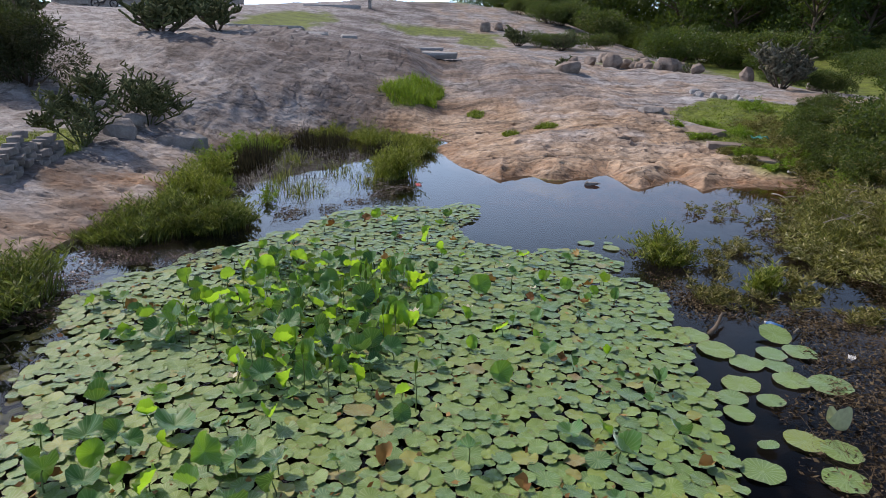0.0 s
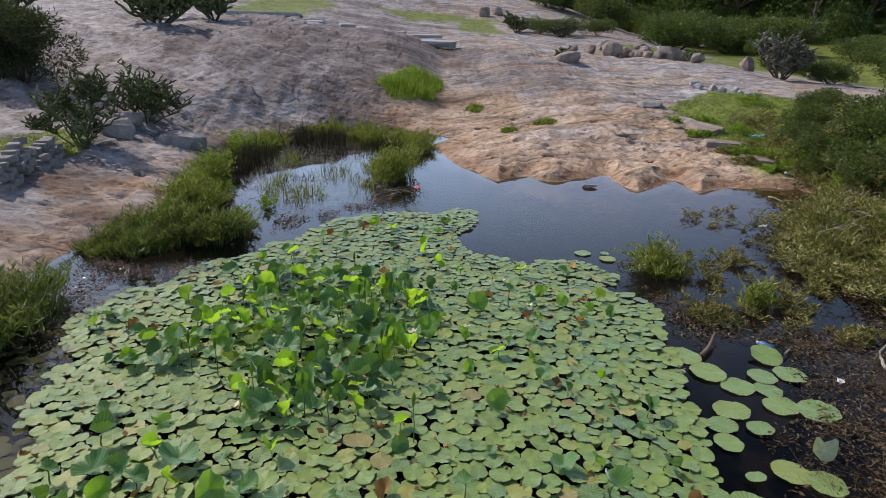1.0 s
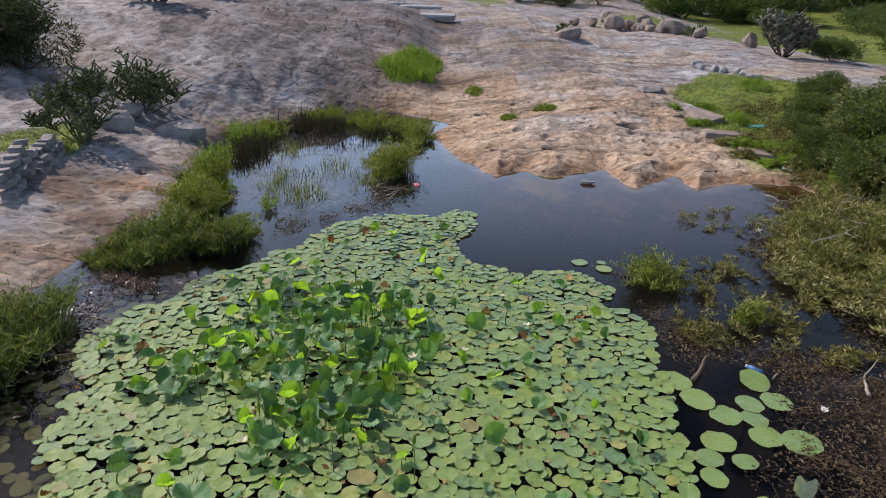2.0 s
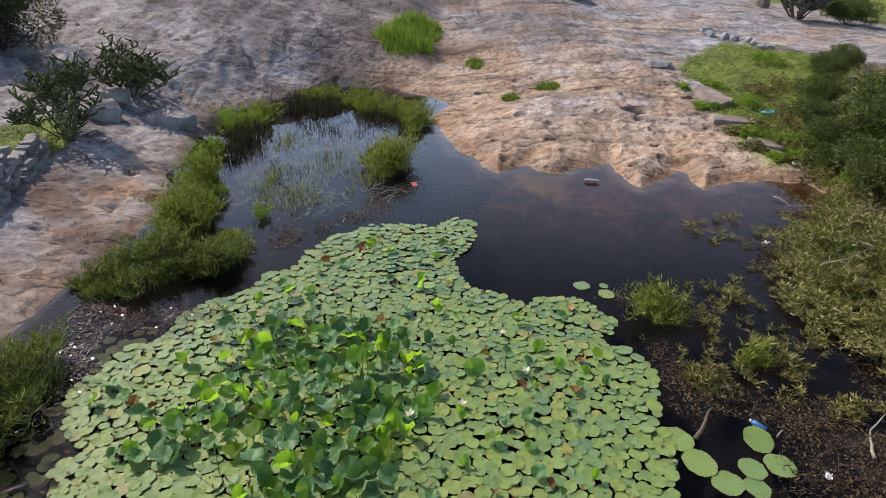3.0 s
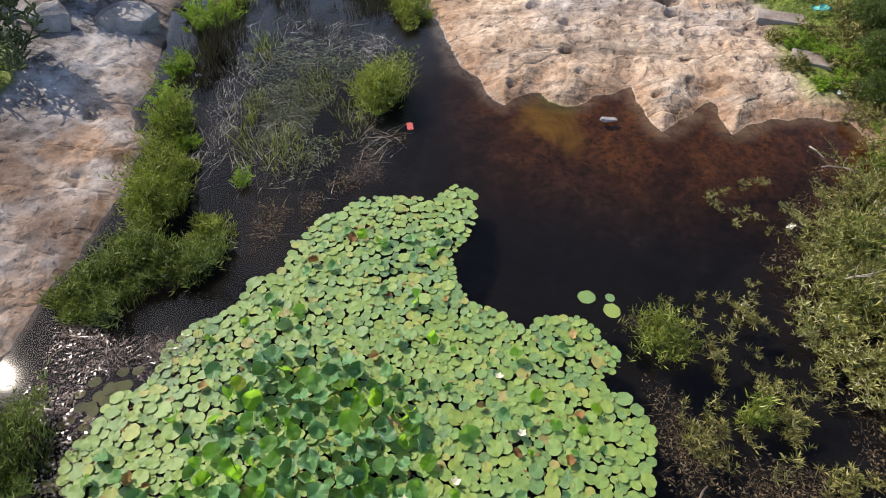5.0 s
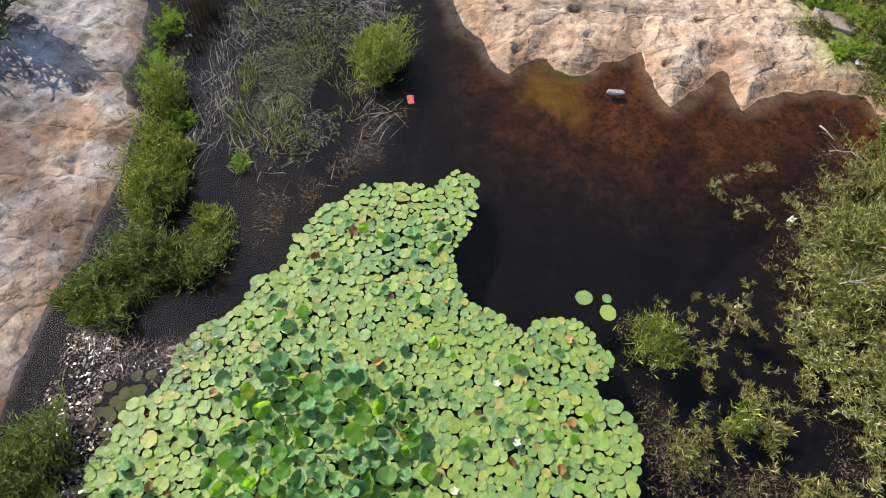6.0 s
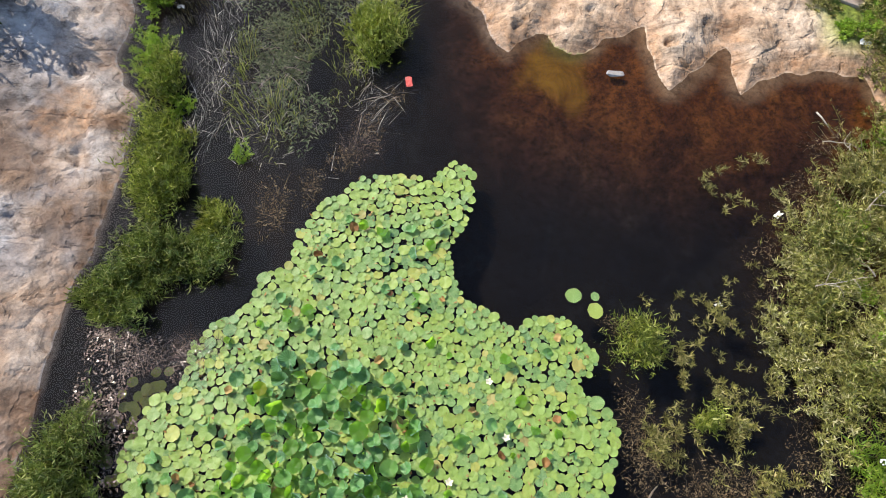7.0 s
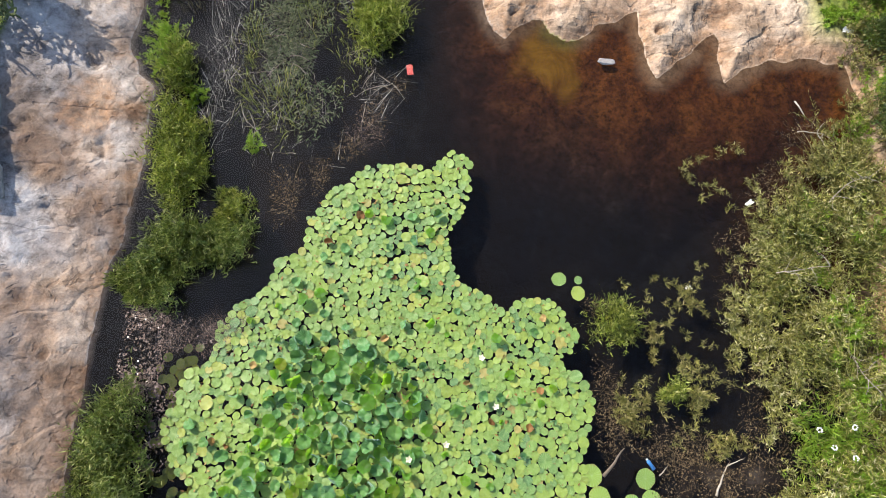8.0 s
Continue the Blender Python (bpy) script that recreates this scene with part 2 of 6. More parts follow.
def water_material():
    mat, tree, shader = material("pond_water", 0.02)
    tree.nodes.remove(shader)
    where = tree.nodes.new("ShaderNodeTexCoord").outputs["Object"]
    ripple = node(tree, "ShaderNodeBump", Strength=0.03, Distance=0.02)
    tree.links.new(noise_of(tree, where, 2.2, 2, 0.5), ripple.inputs["Height"])
    clear = tree.nodes.new("ShaderNodeBsdfTransparent")
    clear.inputs[0].default_value = (0.50, 0.45, 0.40, 1)
    gloss = tree.nodes.new("ShaderNodeBsdfGlossy")
    gloss.inputs["Roughness"].default_value = 0.03
    facing = node(tree, "ShaderNodeLayerWeight", Blend=0.5)
    steep = node(tree, "ShaderNodeMath", operation="POWER")
    steep.inputs[1].default_value = 5.0
    tree.links.new(facing.outputs["Facing"], steep.inputs[0])
    edge = node(tree, "ShaderNodeMath", operation="MULTIPLY_ADD")
    edge.inputs[1].default_value, edge.inputs[2].default_value = 0.98, 0.02
    tree.links.new(steep.outputs[0], edge.inputs[0])
    tree.links.new(ripple.outputs[0], gloss.inputs["Normal"])
    blend = tree.nodes.new("ShaderNodeMixShader")
    for a, b in ((edge.outputs[0], 0), (clear.outputs[0], 1), (gloss.outputs[0], 2)):
        tree.links.new(a, blend.inputs[b])
    tree.links.new(blend.outputs[0], tree.nodes["Material Output"].inputs[0])
    return mat


GROUND = ground_material()
WATER = water_material()
GRANITE = stone_material("grey_granite", (0.17, 0.155, 0.145), (0.47, 0.445, 0.42))
BOULDER = stone_material("brown_boulder", (0.16, 0.125, 0.10), (0.43, 0.355, 0.30))
PALE_STONE = stone_material("pale_granite_slab", (0.30, 0.30, 0.30), (0.50, 0.50, 0.49))

# ---- ground ----
POND = [(-5.4, -2), (-5.39, 7.4), (-5.36, 8.1), (-5.33, 8.84), (-5.31, 9.42), (-5.25, 9.77), (-5.09, 10.22), (-5.13, 10.51), (-5.02, 10.9),
        (-5.0, 11.3), (-4.93, 11.72), (-4.93, 12.27), (-4.92, 12.85), (-5.28, 13.19), (-5.5, 13.68), (-5.45, 14.07), (-5.38, 14.5), (-5.5, 15.3),
        (-5.7, 16.4), (-5.9, 17.6), (-4.5, 19.6), (-3.2, 21.2), (-1.6, 21), (-0.5, 20.3), (0.33, 19.4), (-0.3, 18.0), (0.27, 16.1), (0.45, 15.4),
        (0.74, 15.1), (0.9, 14.6), (1.03, 14.33), (1.25, 14.14), (1.43, 14.34), (1.74, 14.58), (1.95, 14.6), (2.08, 14.32), (2.32, 14.21), (2.62, 14.23),
        (2.84, 14.36), (2.95, 14.52), (3.17, 14.6), (3.32, 14.64), (3.5, 14.8), (3.71, 14.85), (3.72, 14.51), (3.78, 14.04), (3.9, 13.66), (4.02, 13.46),
        (4.19, 13.61), (4.42, 13.82), (4.7, 14.02), (4.9, 14.26), (5.15, 14.45), (5.22, 14.3), (5.17, 13.78), (5.23, 13.4), (5.39, 13.48), (5.58, 13.67),
        (5.86, 13.82), (6.19, 13.96), (6.38, 13.89), (6.7, 14.0), (7.18, 13.9), (7.54, 13.95), (7.7, 13.2), (7.6, 11.5), (7.4, 9.5), (7.2, 7), (6.6, 4.5), (5.6, 2), (4, -2)]


# bays that run on uphill as gullies, noses between them, and weathering holes
GULLIES = [(0.5, 15.6, 0.07), (1.95, 14.7, 0.08), (3.65, 14.85, 0.1), (5.1, 14.5, 0.1), (6.2, 14.2, 0.05), (2.75, 16.2, 0.07)]
NOSES = [(1.25, 14.2, 0.06), (2.5, 14.3, 0.06), (4.05, 13.5, 0.08), (5.3, 13.4, 0.07), (0.7, 15.4, 0.05)]
hole_rng = random.Random(5)
HOLES = [(hole_rng.uniform(0.4, 6.8), hole_rng.uniform(14.3, 21), hole_rng.choice((0.05, 0.06, 0.07, 0.09, 0.13))) for _ in range(62)]
HOLES += [(hole_rng.uniform(-8.5, -5.4), hole_rng.uniform(9, 18), hole_rng.choice((0.05, 0.06, 0.08))) for _ in range(26)]
HOLES += [(4.9, 17.65, 0.28), (4.95, 17.1, 0.16), (0.75, 18.4, 0.24), (1.25, 15.75, 0.07), (2.7, 15.0, 0.07)]


def shore_distance(x, y):
    """Distance to the water's edge, with the small bays and noses of worn rock."""
    near = np.exp(-np.maximum(y - 30, 0) / 10)
    d = polygon_distance(x, y, POND)
    return d + near * np.exp(-np.abs(d) / 0.5) * (0.13 * fbm(x / 0.5, y / 0.5, 2, 97) + 0.06 * fbm(x / 0.2, y / 0.2, 1, 99))


def height(x, y):
    """The ground's height over the plan."""
    x, y = np.asarray(x, float), np.asarray(y, float)
    d = shore_distance(x, y)
    out = np.maximum(d, 0)
    slope = 0.085 - 0.055 * smooth(8, 22, x)
    far_out = np.where(out > 50, 50 + 14 * (1 - np.exp(-(out - 50) / 14)), out)
    z = slope * far_out + 0.10 * (1 - np.exp(-out / 0.25))
    left = smooth(-3, -9, x)
    z = z + left * 0.45 * (1 - np.exp(-out / 1.5))
    z = z + smooth(0, -1.5, x) * smooth(17, 20, y) * smooth(40, 28, y) * 0.5 * smooth(0, 2.2, out)
    z = z - 0.4 * smooth(4, 9, x) * smooth(19, 27, y) * smooth(70, 45, y)
    # the dome behind the pond's left arm, and its far shoulder
    z = z + 1.7 * np.exp(-((x + 22) / 14) ** 2 - ((y - 48) / 15) ** 2)
    z = z + 0.5 * np.exp(-((x + 3) / 7) ** 2 - ((y - 36) / 8) ** 2)
    fold = -0.9 + 0.05 * (y - 22)
    reach = smooth(19.5, 24, y) * smooth(42, 32, y)
    z = z + reach * (0.75 * smooth(-0.4, -4.5, x - fold - 0.9) + 0.3 * smooth(0.3, 3.5, x - fold))
    z = z + 15 * np.exp(-((x - 95) / 38) ** 2 - ((y - 115) / 45) ** 2)
    z = z + 0.035 * np.maximum(y - 42, 0) * smooth(10, -10, x) * np.exp(-np.maximum(y - 68, 0) / 16)
    z = z - 1.2 * smooth(-13, -25, x) * smooth(36, 54, y) + 1.6 * np.exp(-((x - 1) / 12) ** 2) * smooth(48, 76, y)
    # lumps, gullies that run down to the water, ledges of peeling granite, pits and small roughness
    near = smooth(0.0, 2.5, out)
    bumpy = smooth(60, 30, y)
    z = z + near * 0.55 * fbm(x / 4.2, y / 6.5, 4, 3)
    ledge_side = 1 - 0.75 * smooth(-4.2, -4.9, x) * smooth(18, 14, y)
    warp_x, warp_y = x + 0.7 * fbm(x / 1.6, y / 1.6, 3, 81), y + 0.7 * fbm(x / 1.6, y / 1.6, 3, 85)
    front = smooth(-2, 0.5, x)
    billow = 0.5 - 2 * np.abs(fbm(warp_x / 1.15, warp_y / 2.3, 4, 11))
    z = z + smooth(0, 0.9, out) * bumpy * ledge_side * (0.11 + 0.05 * front) * (billow - 0.25)
    z = z + smooth(0, 0.4, out) * bumpy * 0.075 * (0.4 - 2 * np.abs(fbm(warp_x / 0.38, warp_y / 0.45, 3, 17)))
    ledge = 0.34 * x + 0.62 * y + 2.6 * fbm(x / 4, y / 5, 4, 91)
    ledge = ledge * 0.55
    steady_part = smooth(46, 34, y) * smooth(-34, -22, x)
    z = z + steady_part * (1 - 0.75 * front) * smooth(0.3, 2, out) * 0.24 * (ledge - np.floor(ledge)) ** 3 * (0.3 + value_noise(x / 2, y / 2, 93))
    z = z - smooth(0.1, 0.5, out) * bumpy * 0.07 * smooth(0.22, 0.42, fbm(x / 0.4 + 0.6 * fbm(x / 0.2, y / 0.2, 2, 96), y / 0.33, 3, 95))
    z = z + smooth(0, 0.25, out) * 0.035 * fbm(x / 0.22, y / 0.22, 3, 23)
    for gx, gy, deep in GULLIES:
        z = z - smooth(0.0, 0.25, out) * deep * np.exp(-((x - gx - 0.12 * (y - gy)) / (0.2 + 0.07 * np.maximum(y - gy, 0))) ** 2) * np.exp(-np.maximum(y - gy, 0) / 1.6) * (y > gy - 0.6)
    for nx, ny, tall in NOSES:
        z = z + smooth(0.0, 0.3, out) * tall * np.exp(-((x - nx - 0.1 * (y - ny)) / 0.42) ** 2 - ((y - ny - 0.75) / 0.8) ** 2)
    for hx, hy, size in HOLES:
        z = z - smooth(0.15, 0.3, out) * 0.9 * size * smooth(1.0, 0.55, np.hypot((x - hx) / (1.35 * size), (y - hy) / size))
    z = np.where(d > 0, np.maximum(z, 0.1 * np.minimum(out, 1)), z)
    deep = np.minimum(-d, 6)
    bed = -0.15 * deep * (1 + 2 * smooth(-2, -4, x)) + 0.08 * fbm(x / 0.8, y / 0.8, 4, 31) * smooth(0, 0.6, deep)
    shoal = smooth(3.0, 4.2, x + 0.8 * fbm(x, y, 3, 33)) * smooth(8.4, 6.6, y)
    bed = bed + np.clip(shoal, 0, 1) * (-0.035 + 0.06 * fbm(x / 0.35, y / 0.35, 4, 37) - bed)
    return np.where(d > 0, z, np.where(shoal > 0.02, np.minimum(bed, 0.03 * smooth(0, 0.4, deep)), np.minimum(bed, -0.08 * deep)))


def ground_at(x, y):
    return float(height(np.array([x]), np.array([y]))[0])


def spread(lo, hi, step, far_lo, far_hi, grow=1.09):
    middle = list(np.arange(lo, hi, step))
    after, gap = [middle[-1]], step
    while after[-1] < far_hi:
        gap *= grow
        after.append(after[-1] + gap)
    before, gap = [lo], step
    while before[-1] > far_lo:
        gap *= grow
        before.append(before[-1] - gap)
    return np.array(before[:0:-1] + middle + after[1:])


TURF = [  # x, y, radius across, radius along, turn: patches of turf on the rock
    (9.6, 20.6, 2.6, 3.4, -25), (-1.0, 24.6, 0.9, 2.2, -15), (-10.6, 46, 2.3, 9.5, -6), (-0.5, 53.5, 4.6, 2.2, 0), (2.4, 49.5, 1.6, 5.0, 6),
    (17, 40, 7, 6, 0), (-33, 57, 12, 3.5, 4), (-8.3, 13.6, 0.8, 1.2, 0), (1.1, 22.6, 0.35, 0.5, 0), (1.9, 19.0, 0.25, 0.3, 0), (3.0, 19.8, 0.35, 0.3, 0)]


def turf_amount(x, y):
    best = np.zeros(np.shape(x))
    wobble = 0.9 * fbm(np.asarray(x) / 1.3, np.asarray(y) / 1.3, 4, 41)
    for cx, cy, rx, ry, turn in TURF:
        c, s = math.cos(radians(turn)), math.sin(radians(turn))
        u, v = (x - cx) * c + (y - cy) * s, -(x - cx) * s + (y - cy) * c
        best = np.maximum(best, smooth(1.1, 0.85, np.hypot(u / rx, v / ry) + wobble))
    far = smooth(7.5, 9.0, x + 1.2 * wobble) * smooth(19, 16, y) + smooth(6.6, 7.2, x + 0.5 * wobble) * smooth(14.1, 14.7, y) * smooth(19.5, 17.5, y) + smooth(17, 20, x + 4 * wobble) * smooth(12, 20, y)
    back = smooth(72, 78, y + 8 * wobble)
    return np.clip(np.maximum(np.maximum(best, far), back), 0, 1)


def build_ground():
    xs, ys = spread(-8, 8, 0.042, -400, 400, 1.055), spread(9, 20.5, 0.042, -60, 900, 1.04)
    gx, gy = np.meshgrid(xs, ys)
    gz = height(gx, gy)
    rows, cols = gx.shape
    verts = np.stack([gx, gy, gz], -1).reshape(-1, 3)
    index = np.arange(rows * cols).reshape(rows, cols)
    quads = np.stack([index[:-1, :-1], index[:-1, 1:], index[1:, 1:], index[1:, :-1]], -1).reshape(-1, 4)
    data = bpy.data.meshes.new("ground")
    data.vertices.add(len(verts))
    data.vertices.foreach_set("co", verts.ravel())
    data.loops.add(quads.size)
    data.loops.foreach_set("vertex_index", quads.ravel())
    data.polygons.add(len(quads))
    data.polygons.foreach_set("loop_start", np.arange(0, quads.size, 4))
    data.update(calc_edges=True)
    data.shade_smooth()
    data.materials.append(GROUND)
    d = shore_distance(gx, gy)
    turf = turf_amount(gx, gy) * (d > 0.2)
    warm = np.clip(smooth(7, 0.2, d + 4 * fbm(gx / 3, gy / 3, 4, 51)) * smooth(-4, 0, gx) + 0.34 * smooth(1.2, 0.2, d + 2.4 * fbm(gx / 0.9, gy / 1.4, 4, 57)) * smooth(0, -4, gx) * (gy < 24) + smooth(0.3, 0.7, fbm(gx / 1.5, gy / 1.5, 3, 61) + 0.5) * (0.16 + 0.5 * smooth(-3, 0, gx)), 0, 1)
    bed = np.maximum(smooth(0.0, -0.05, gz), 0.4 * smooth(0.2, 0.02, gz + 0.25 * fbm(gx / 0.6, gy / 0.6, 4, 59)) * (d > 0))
    # amber fades out from the shore, so darkening with depth is painted on the bed
    ledge = smooth(-3.8, 0.6, d + 1.6 * fbm(gx / 2.2, gy / 3.5, 4, 55)) ** 1.6 * smooth(-0.5, 2.0, gx) * smooth(7.5, 11.0, gy)
    warm = np.where(d < 0, ledge, np.maximum(warm, smooth(0.9, 0.1, d + 0.5 * fbm(gx, gy, 3, 63)) * smooth(-2, 0, gx)))
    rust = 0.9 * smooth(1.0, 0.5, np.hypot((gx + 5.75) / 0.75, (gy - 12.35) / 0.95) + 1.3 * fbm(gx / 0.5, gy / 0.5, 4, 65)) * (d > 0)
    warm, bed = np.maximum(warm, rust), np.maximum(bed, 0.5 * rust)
    weathered = smooth(-0.22, 0.12, fbm(gx / 0.8, gy / 1.3, 5, 69)) * smooth(-4, -5, gx) * smooth(13.5, 11.0, gy) * (d > 0)
    warm, bed = np.maximum(warm, 0.8 * weathered), np.maximum(bed, 0.2 * weathered)
    algae = smooth(1.0, 0.35, np.hypot((gx - 2.05) / 0.75, (gy - 13.9) / 0.9) + 1.2 * fbm(gx / 0.6, gy / 0.6, 4, 67))
    turf = np.where(d < 0, 0.75 * algae, turf)
    uneven = 1 - 0.3 * smooth(-4, -5, gx) * smooth(20, 16, gy) - 0.35 * smooth(-3, -8, gx) * smooth(16, 20, gy)
    uneven = np.where(d < 0, 0.25, uneven)
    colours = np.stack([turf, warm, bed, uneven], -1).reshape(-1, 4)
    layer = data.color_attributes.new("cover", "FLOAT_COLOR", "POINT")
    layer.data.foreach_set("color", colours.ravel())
    # shade on the dome's right flank, painted as a broken dark patch
    dark = 0.75 * smooth(1.2, 0.4, np.hypot((gx + 4.0) / 6.5, (gy - 31) / 14) + 2.2 * fbm(gx / 2.2, gy / 2.6, 5, 141))
    # further dark weathering: a patch, streaks up the hill, the left bank
    dark = np.maximum(dark, 0.7 * smooth(1.1, 0.6, np.hypot((gx - 3.5) / 2.2, (gy - 27) / 5) + 1.2 * fbm(gx / 1.2, gy / 2, 4, 143)))
    dark = np.maximum(dark, smooth(0.02, 0.16, fbm(gx / 3.0, gy / 1.2, 5, 145)) * smooth(19, 24, gy) * smooth(4, 0, gx) * smooth(-11, -6, gx))
    dark = np.maximum(dark, 0.75 * smooth(-0.12, 0.12, fbm(gx / 1.1, gy / 1.5, 5, 147)) * smooth(-4.5, -4.9, gx) * smooth(19, 15.5, gy))
    layer = data.attributes.new("varnish_and_shade", "FLOAT", "POINT")
    layer.data.foreach_set("value", dark.astype(np.float32).ravel())
    return tagged(new("ground", data), "weathered granite outcrop with turf patches and muddy pond bed", "ground", kind="structure")


ground = build_ground()
water_mesh = bmesh.new()
bmesh.ops.create_grid(water_mesh, x_segments=4, y_segments=4, size=0.5)
water_data = bpy.data.meshes.new("water")
bmesh.ops.scale(water_mesh, vec=(14.6, 24.6, 1), verts=water_mesh.verts)
water_mesh.to_mesh(water_data)
water_mesh.free()
water_data.materials.append(WATER)
water = new("water", water_data)
water.location = (0.9, 10.0, 0)
tagged(water, "still dark pond water reflecting the sky", "water", kind="structure")

# ---- more materials ----
def stem_material(name, dark, light, rough=0.7):
    mat, tree, shader = material(name, rough)
    where = tree.nodes.new("ShaderNodeNewGeometry").outputs["Position"]
    colour = mixed(tree, 0.5, ramp(tree, random_of(tree), [(0.1, dark), (0.9, light)]), ramp(tree, noise_of(tree, where, 30, 4), [(0.3, dark), (0.7, light)]))
    tree.links.new(colour, shader.inputs["Base Color"])
    return mat


def lotus_material(name, stops, vein, translucent, rough, sheen=0.35, young=(0.24, 0.35, 0.06)):
    """Lotus leaf: waxy green, pale veins that run from the navel to the rim, spots and yellowed patches."""
    mat, tree, shader = material(name, rough)
    own = random_of(tree)
    polar = tree.nodes.new("ShaderNodeUVMap")
    polar.uv_map = "polar"
    parts = tree.nodes.new("ShaderNodeSeparateXYZ")
    tree.links.new(polar.outputs[0], parts.inputs[0])
    where = tree.nodes.new("ShaderNodeTexCoord").outputs["Object"]
    spokes = node(tree, "ShaderNodeMath", operation="PINGPONG")
    turns = node(tree, "ShaderNodeMath", operation="MULTIPLY")
    turns.inputs[1].default_value = 20.0
    tree.links.new(parts.outputs[0], turns.inputs[0])
    tree.links.new(turns.outputs[0], spokes.inputs[0])
    spokes.inputs[1].default_value = 0.5
    lines = ramp(tree, spokes.outputs[0], [(0.0, grey(0.9)), (0.2, grey(0.0))])
    colour = ramp(tree, own, stops)
    spot = tree.nodes.new("ShaderNodeNewGeometry").outputs["Position"]
    colour = mixed(tree, ramp(tree, noise_of(tree, spot, 0.55, 3, 0.6), [(0.40, grey(0)), (0.6, grey(0.5))]), colour, young)
    blotch = noise_of(tree, where, 9, 5, 0.65)
    colour = mixed(tree, 0.5, colour, ramp(tree, blotch, [(0.3, grey(0.6)), (0.65, grey(1.1))]), "MULTIPLY")
    colour = mixed(tree, lines, colour, vein)
    navel = ramp(tree, parts.outputs[1], [(0.0, grey(0.8)), (0.13, grey(0.0))])
    colour = mixed(tree, navel, colour, vein)
    worn = ramp(tree, noise_of(tree, where, 5.5, 6, 0.7), [(0.64, grey(0)), (0.72, grey(0.8))])
    colour = mixed(tree, worn, colour, (0.36, 0.33, 0.07))
    # browned, nibbled rims
    rim = mixed(tree, 1.0, ramp(tree, parts.outputs[1], [(0.86, grey(0)), (1.0, grey(1))]), ramp(tree, noise_of(tree, spot, 13, 3, 0.6), [(0.5, grey(0)), (0.62, grey(0.9))]), "MULTIPLY")
    colour = mixed(tree, rim, colour, (0.20, 0.12, 0.05))
    tree.links.new(colour, shader.inputs["Base Color"])
    shader.inputs["Specular IOR Level"].default_value = 0.2 + 0.35 * sheen
    shader.inputs["Sheen Tint"].default_value = (0.74, 0.92, 1.0, 1)
    shader.inputs["Sheen Weight"].default_value = sheen
    shader.inputs["Sheen Roughness"].default_value = 0.45
    bumped(tree, shader, [(blotch, 0.25, 0.02), (lines, 0.25, 0.004)])
    see = tree.nodes.new("ShaderNodeBsdfTranslucent")
    tree.links.new(mixed(tree, 0.65, colour, (0.46, 0.80, 0.015)), see.inputs[0])
    blend = tree.nodes.new("ShaderNodeMixShader")
    thin = ramp(tree, own, [(0.55, grey(0.16 * translucent)), (0.8, grey(translucent))])
    tree.links.new(thin, blend.inputs[0])
    tree.links.new(shader.outputs[0], blend.inputs[1])
    tree.links.new(see.outputs[0], blend.inputs[2])
    tree.links.new(blend.outputs[0], tree.nodes["Material Output"].inputs[0])
    return mat


PAD = lotus_material("floating_lotus_leaf", [(0.0, (0.07, 0.17, 0.06)), (0.35, (0.125, 0.24, 0.055)), (0.7, (0.185, 0.295, 0.05)), (0.93, (0.25, 0.335, 0.05)), (0.98, (0.38, 0.35, 0.07)), (1.0, (0.28, 0.16, 0.07))],
                     (0.27, 0.37, 0.13), 0.08, 0.5, 0.5, (0.22, 0.325, 0.04))
STANDING = lotus_material("standing_lotus_leaf", [(0.0, (0.03, 0.115, 0.03)), (0.45, (0.08, 0.22, 0.05)), (0.85, (0.16, 0.32, 0.07)), (0.96, (0.24, 0.36, 0.04)), (1.0, (0.36, 0.26, 0.04))],
                          (0.16, 0.30, 0.11), 0.75, 0.46, 0.5, (0.085, 0.235, 0.055))
LOTUS_STALK = stem_material("lotus_stalk", (0.07, 0.12, 0.03), (0.17, 0.24, 0.06))
DRY_LEAF = foliage("dry_lotus_leaf", [(0.0, (0.16, 0.07, 0.03)), (0.5, (0.33, 0.17, 0.06)), (1.0, (0.45, 0.33, 0.13))], 0.2, 0.7, (0.5, 0.25, 0.03))
REED = foliage("reed_green", [(0.0, (0.03, 0.05, 0.01)), (0.35, (0.13, 0.17, 0.022)), (0.72, (0.33, 0.37, 0.05)), (1.0, (0.52, 0.50, 0.18))], 0.3, 0.55, (0.34, 0.44, 0.04))
DEEP_REED = foliage("deep_reed_green", [(0.0, (0.022, 0.04, 0.010)), (0.35, (0.075, 0.11, 0.022)), (0.75, (0.20, 0.245, 0.055)), (1.0, (0.46, 0.46, 0.19))], 0.3, 0.5, (0.30, 0.40, 0.05))
SEDGE = foliage("dark_sedge", [(0.0, (0.03, 0.028, 0.016)), (0.6, (0.06, 0.06, 0.025)), (1.0, (0.13, 0.11, 0.05))], 0.1, 0.9, (0.14, 0.10, 0.05))
BANK_GRASS = foliage("bank_grass", [(0.0, (0.04, 0.055, 0.012)), (0.4, (0.13, 0.15, 0.026)), (0.8, (0.31, 0.31, 0.065)), (1.0, (0.48, 0.43, 0.19))], 0.25, 0.6, (0.30, 0.34, 0.05))
BRIGHT = foliage("bright_herb", [(0.0, (0.13, 0.24, 0.02)), (0.6, (0.22, 0.36, 0.03)), (1.0, (0.34, 0.42, 0.05))], 0.4, 0.5)
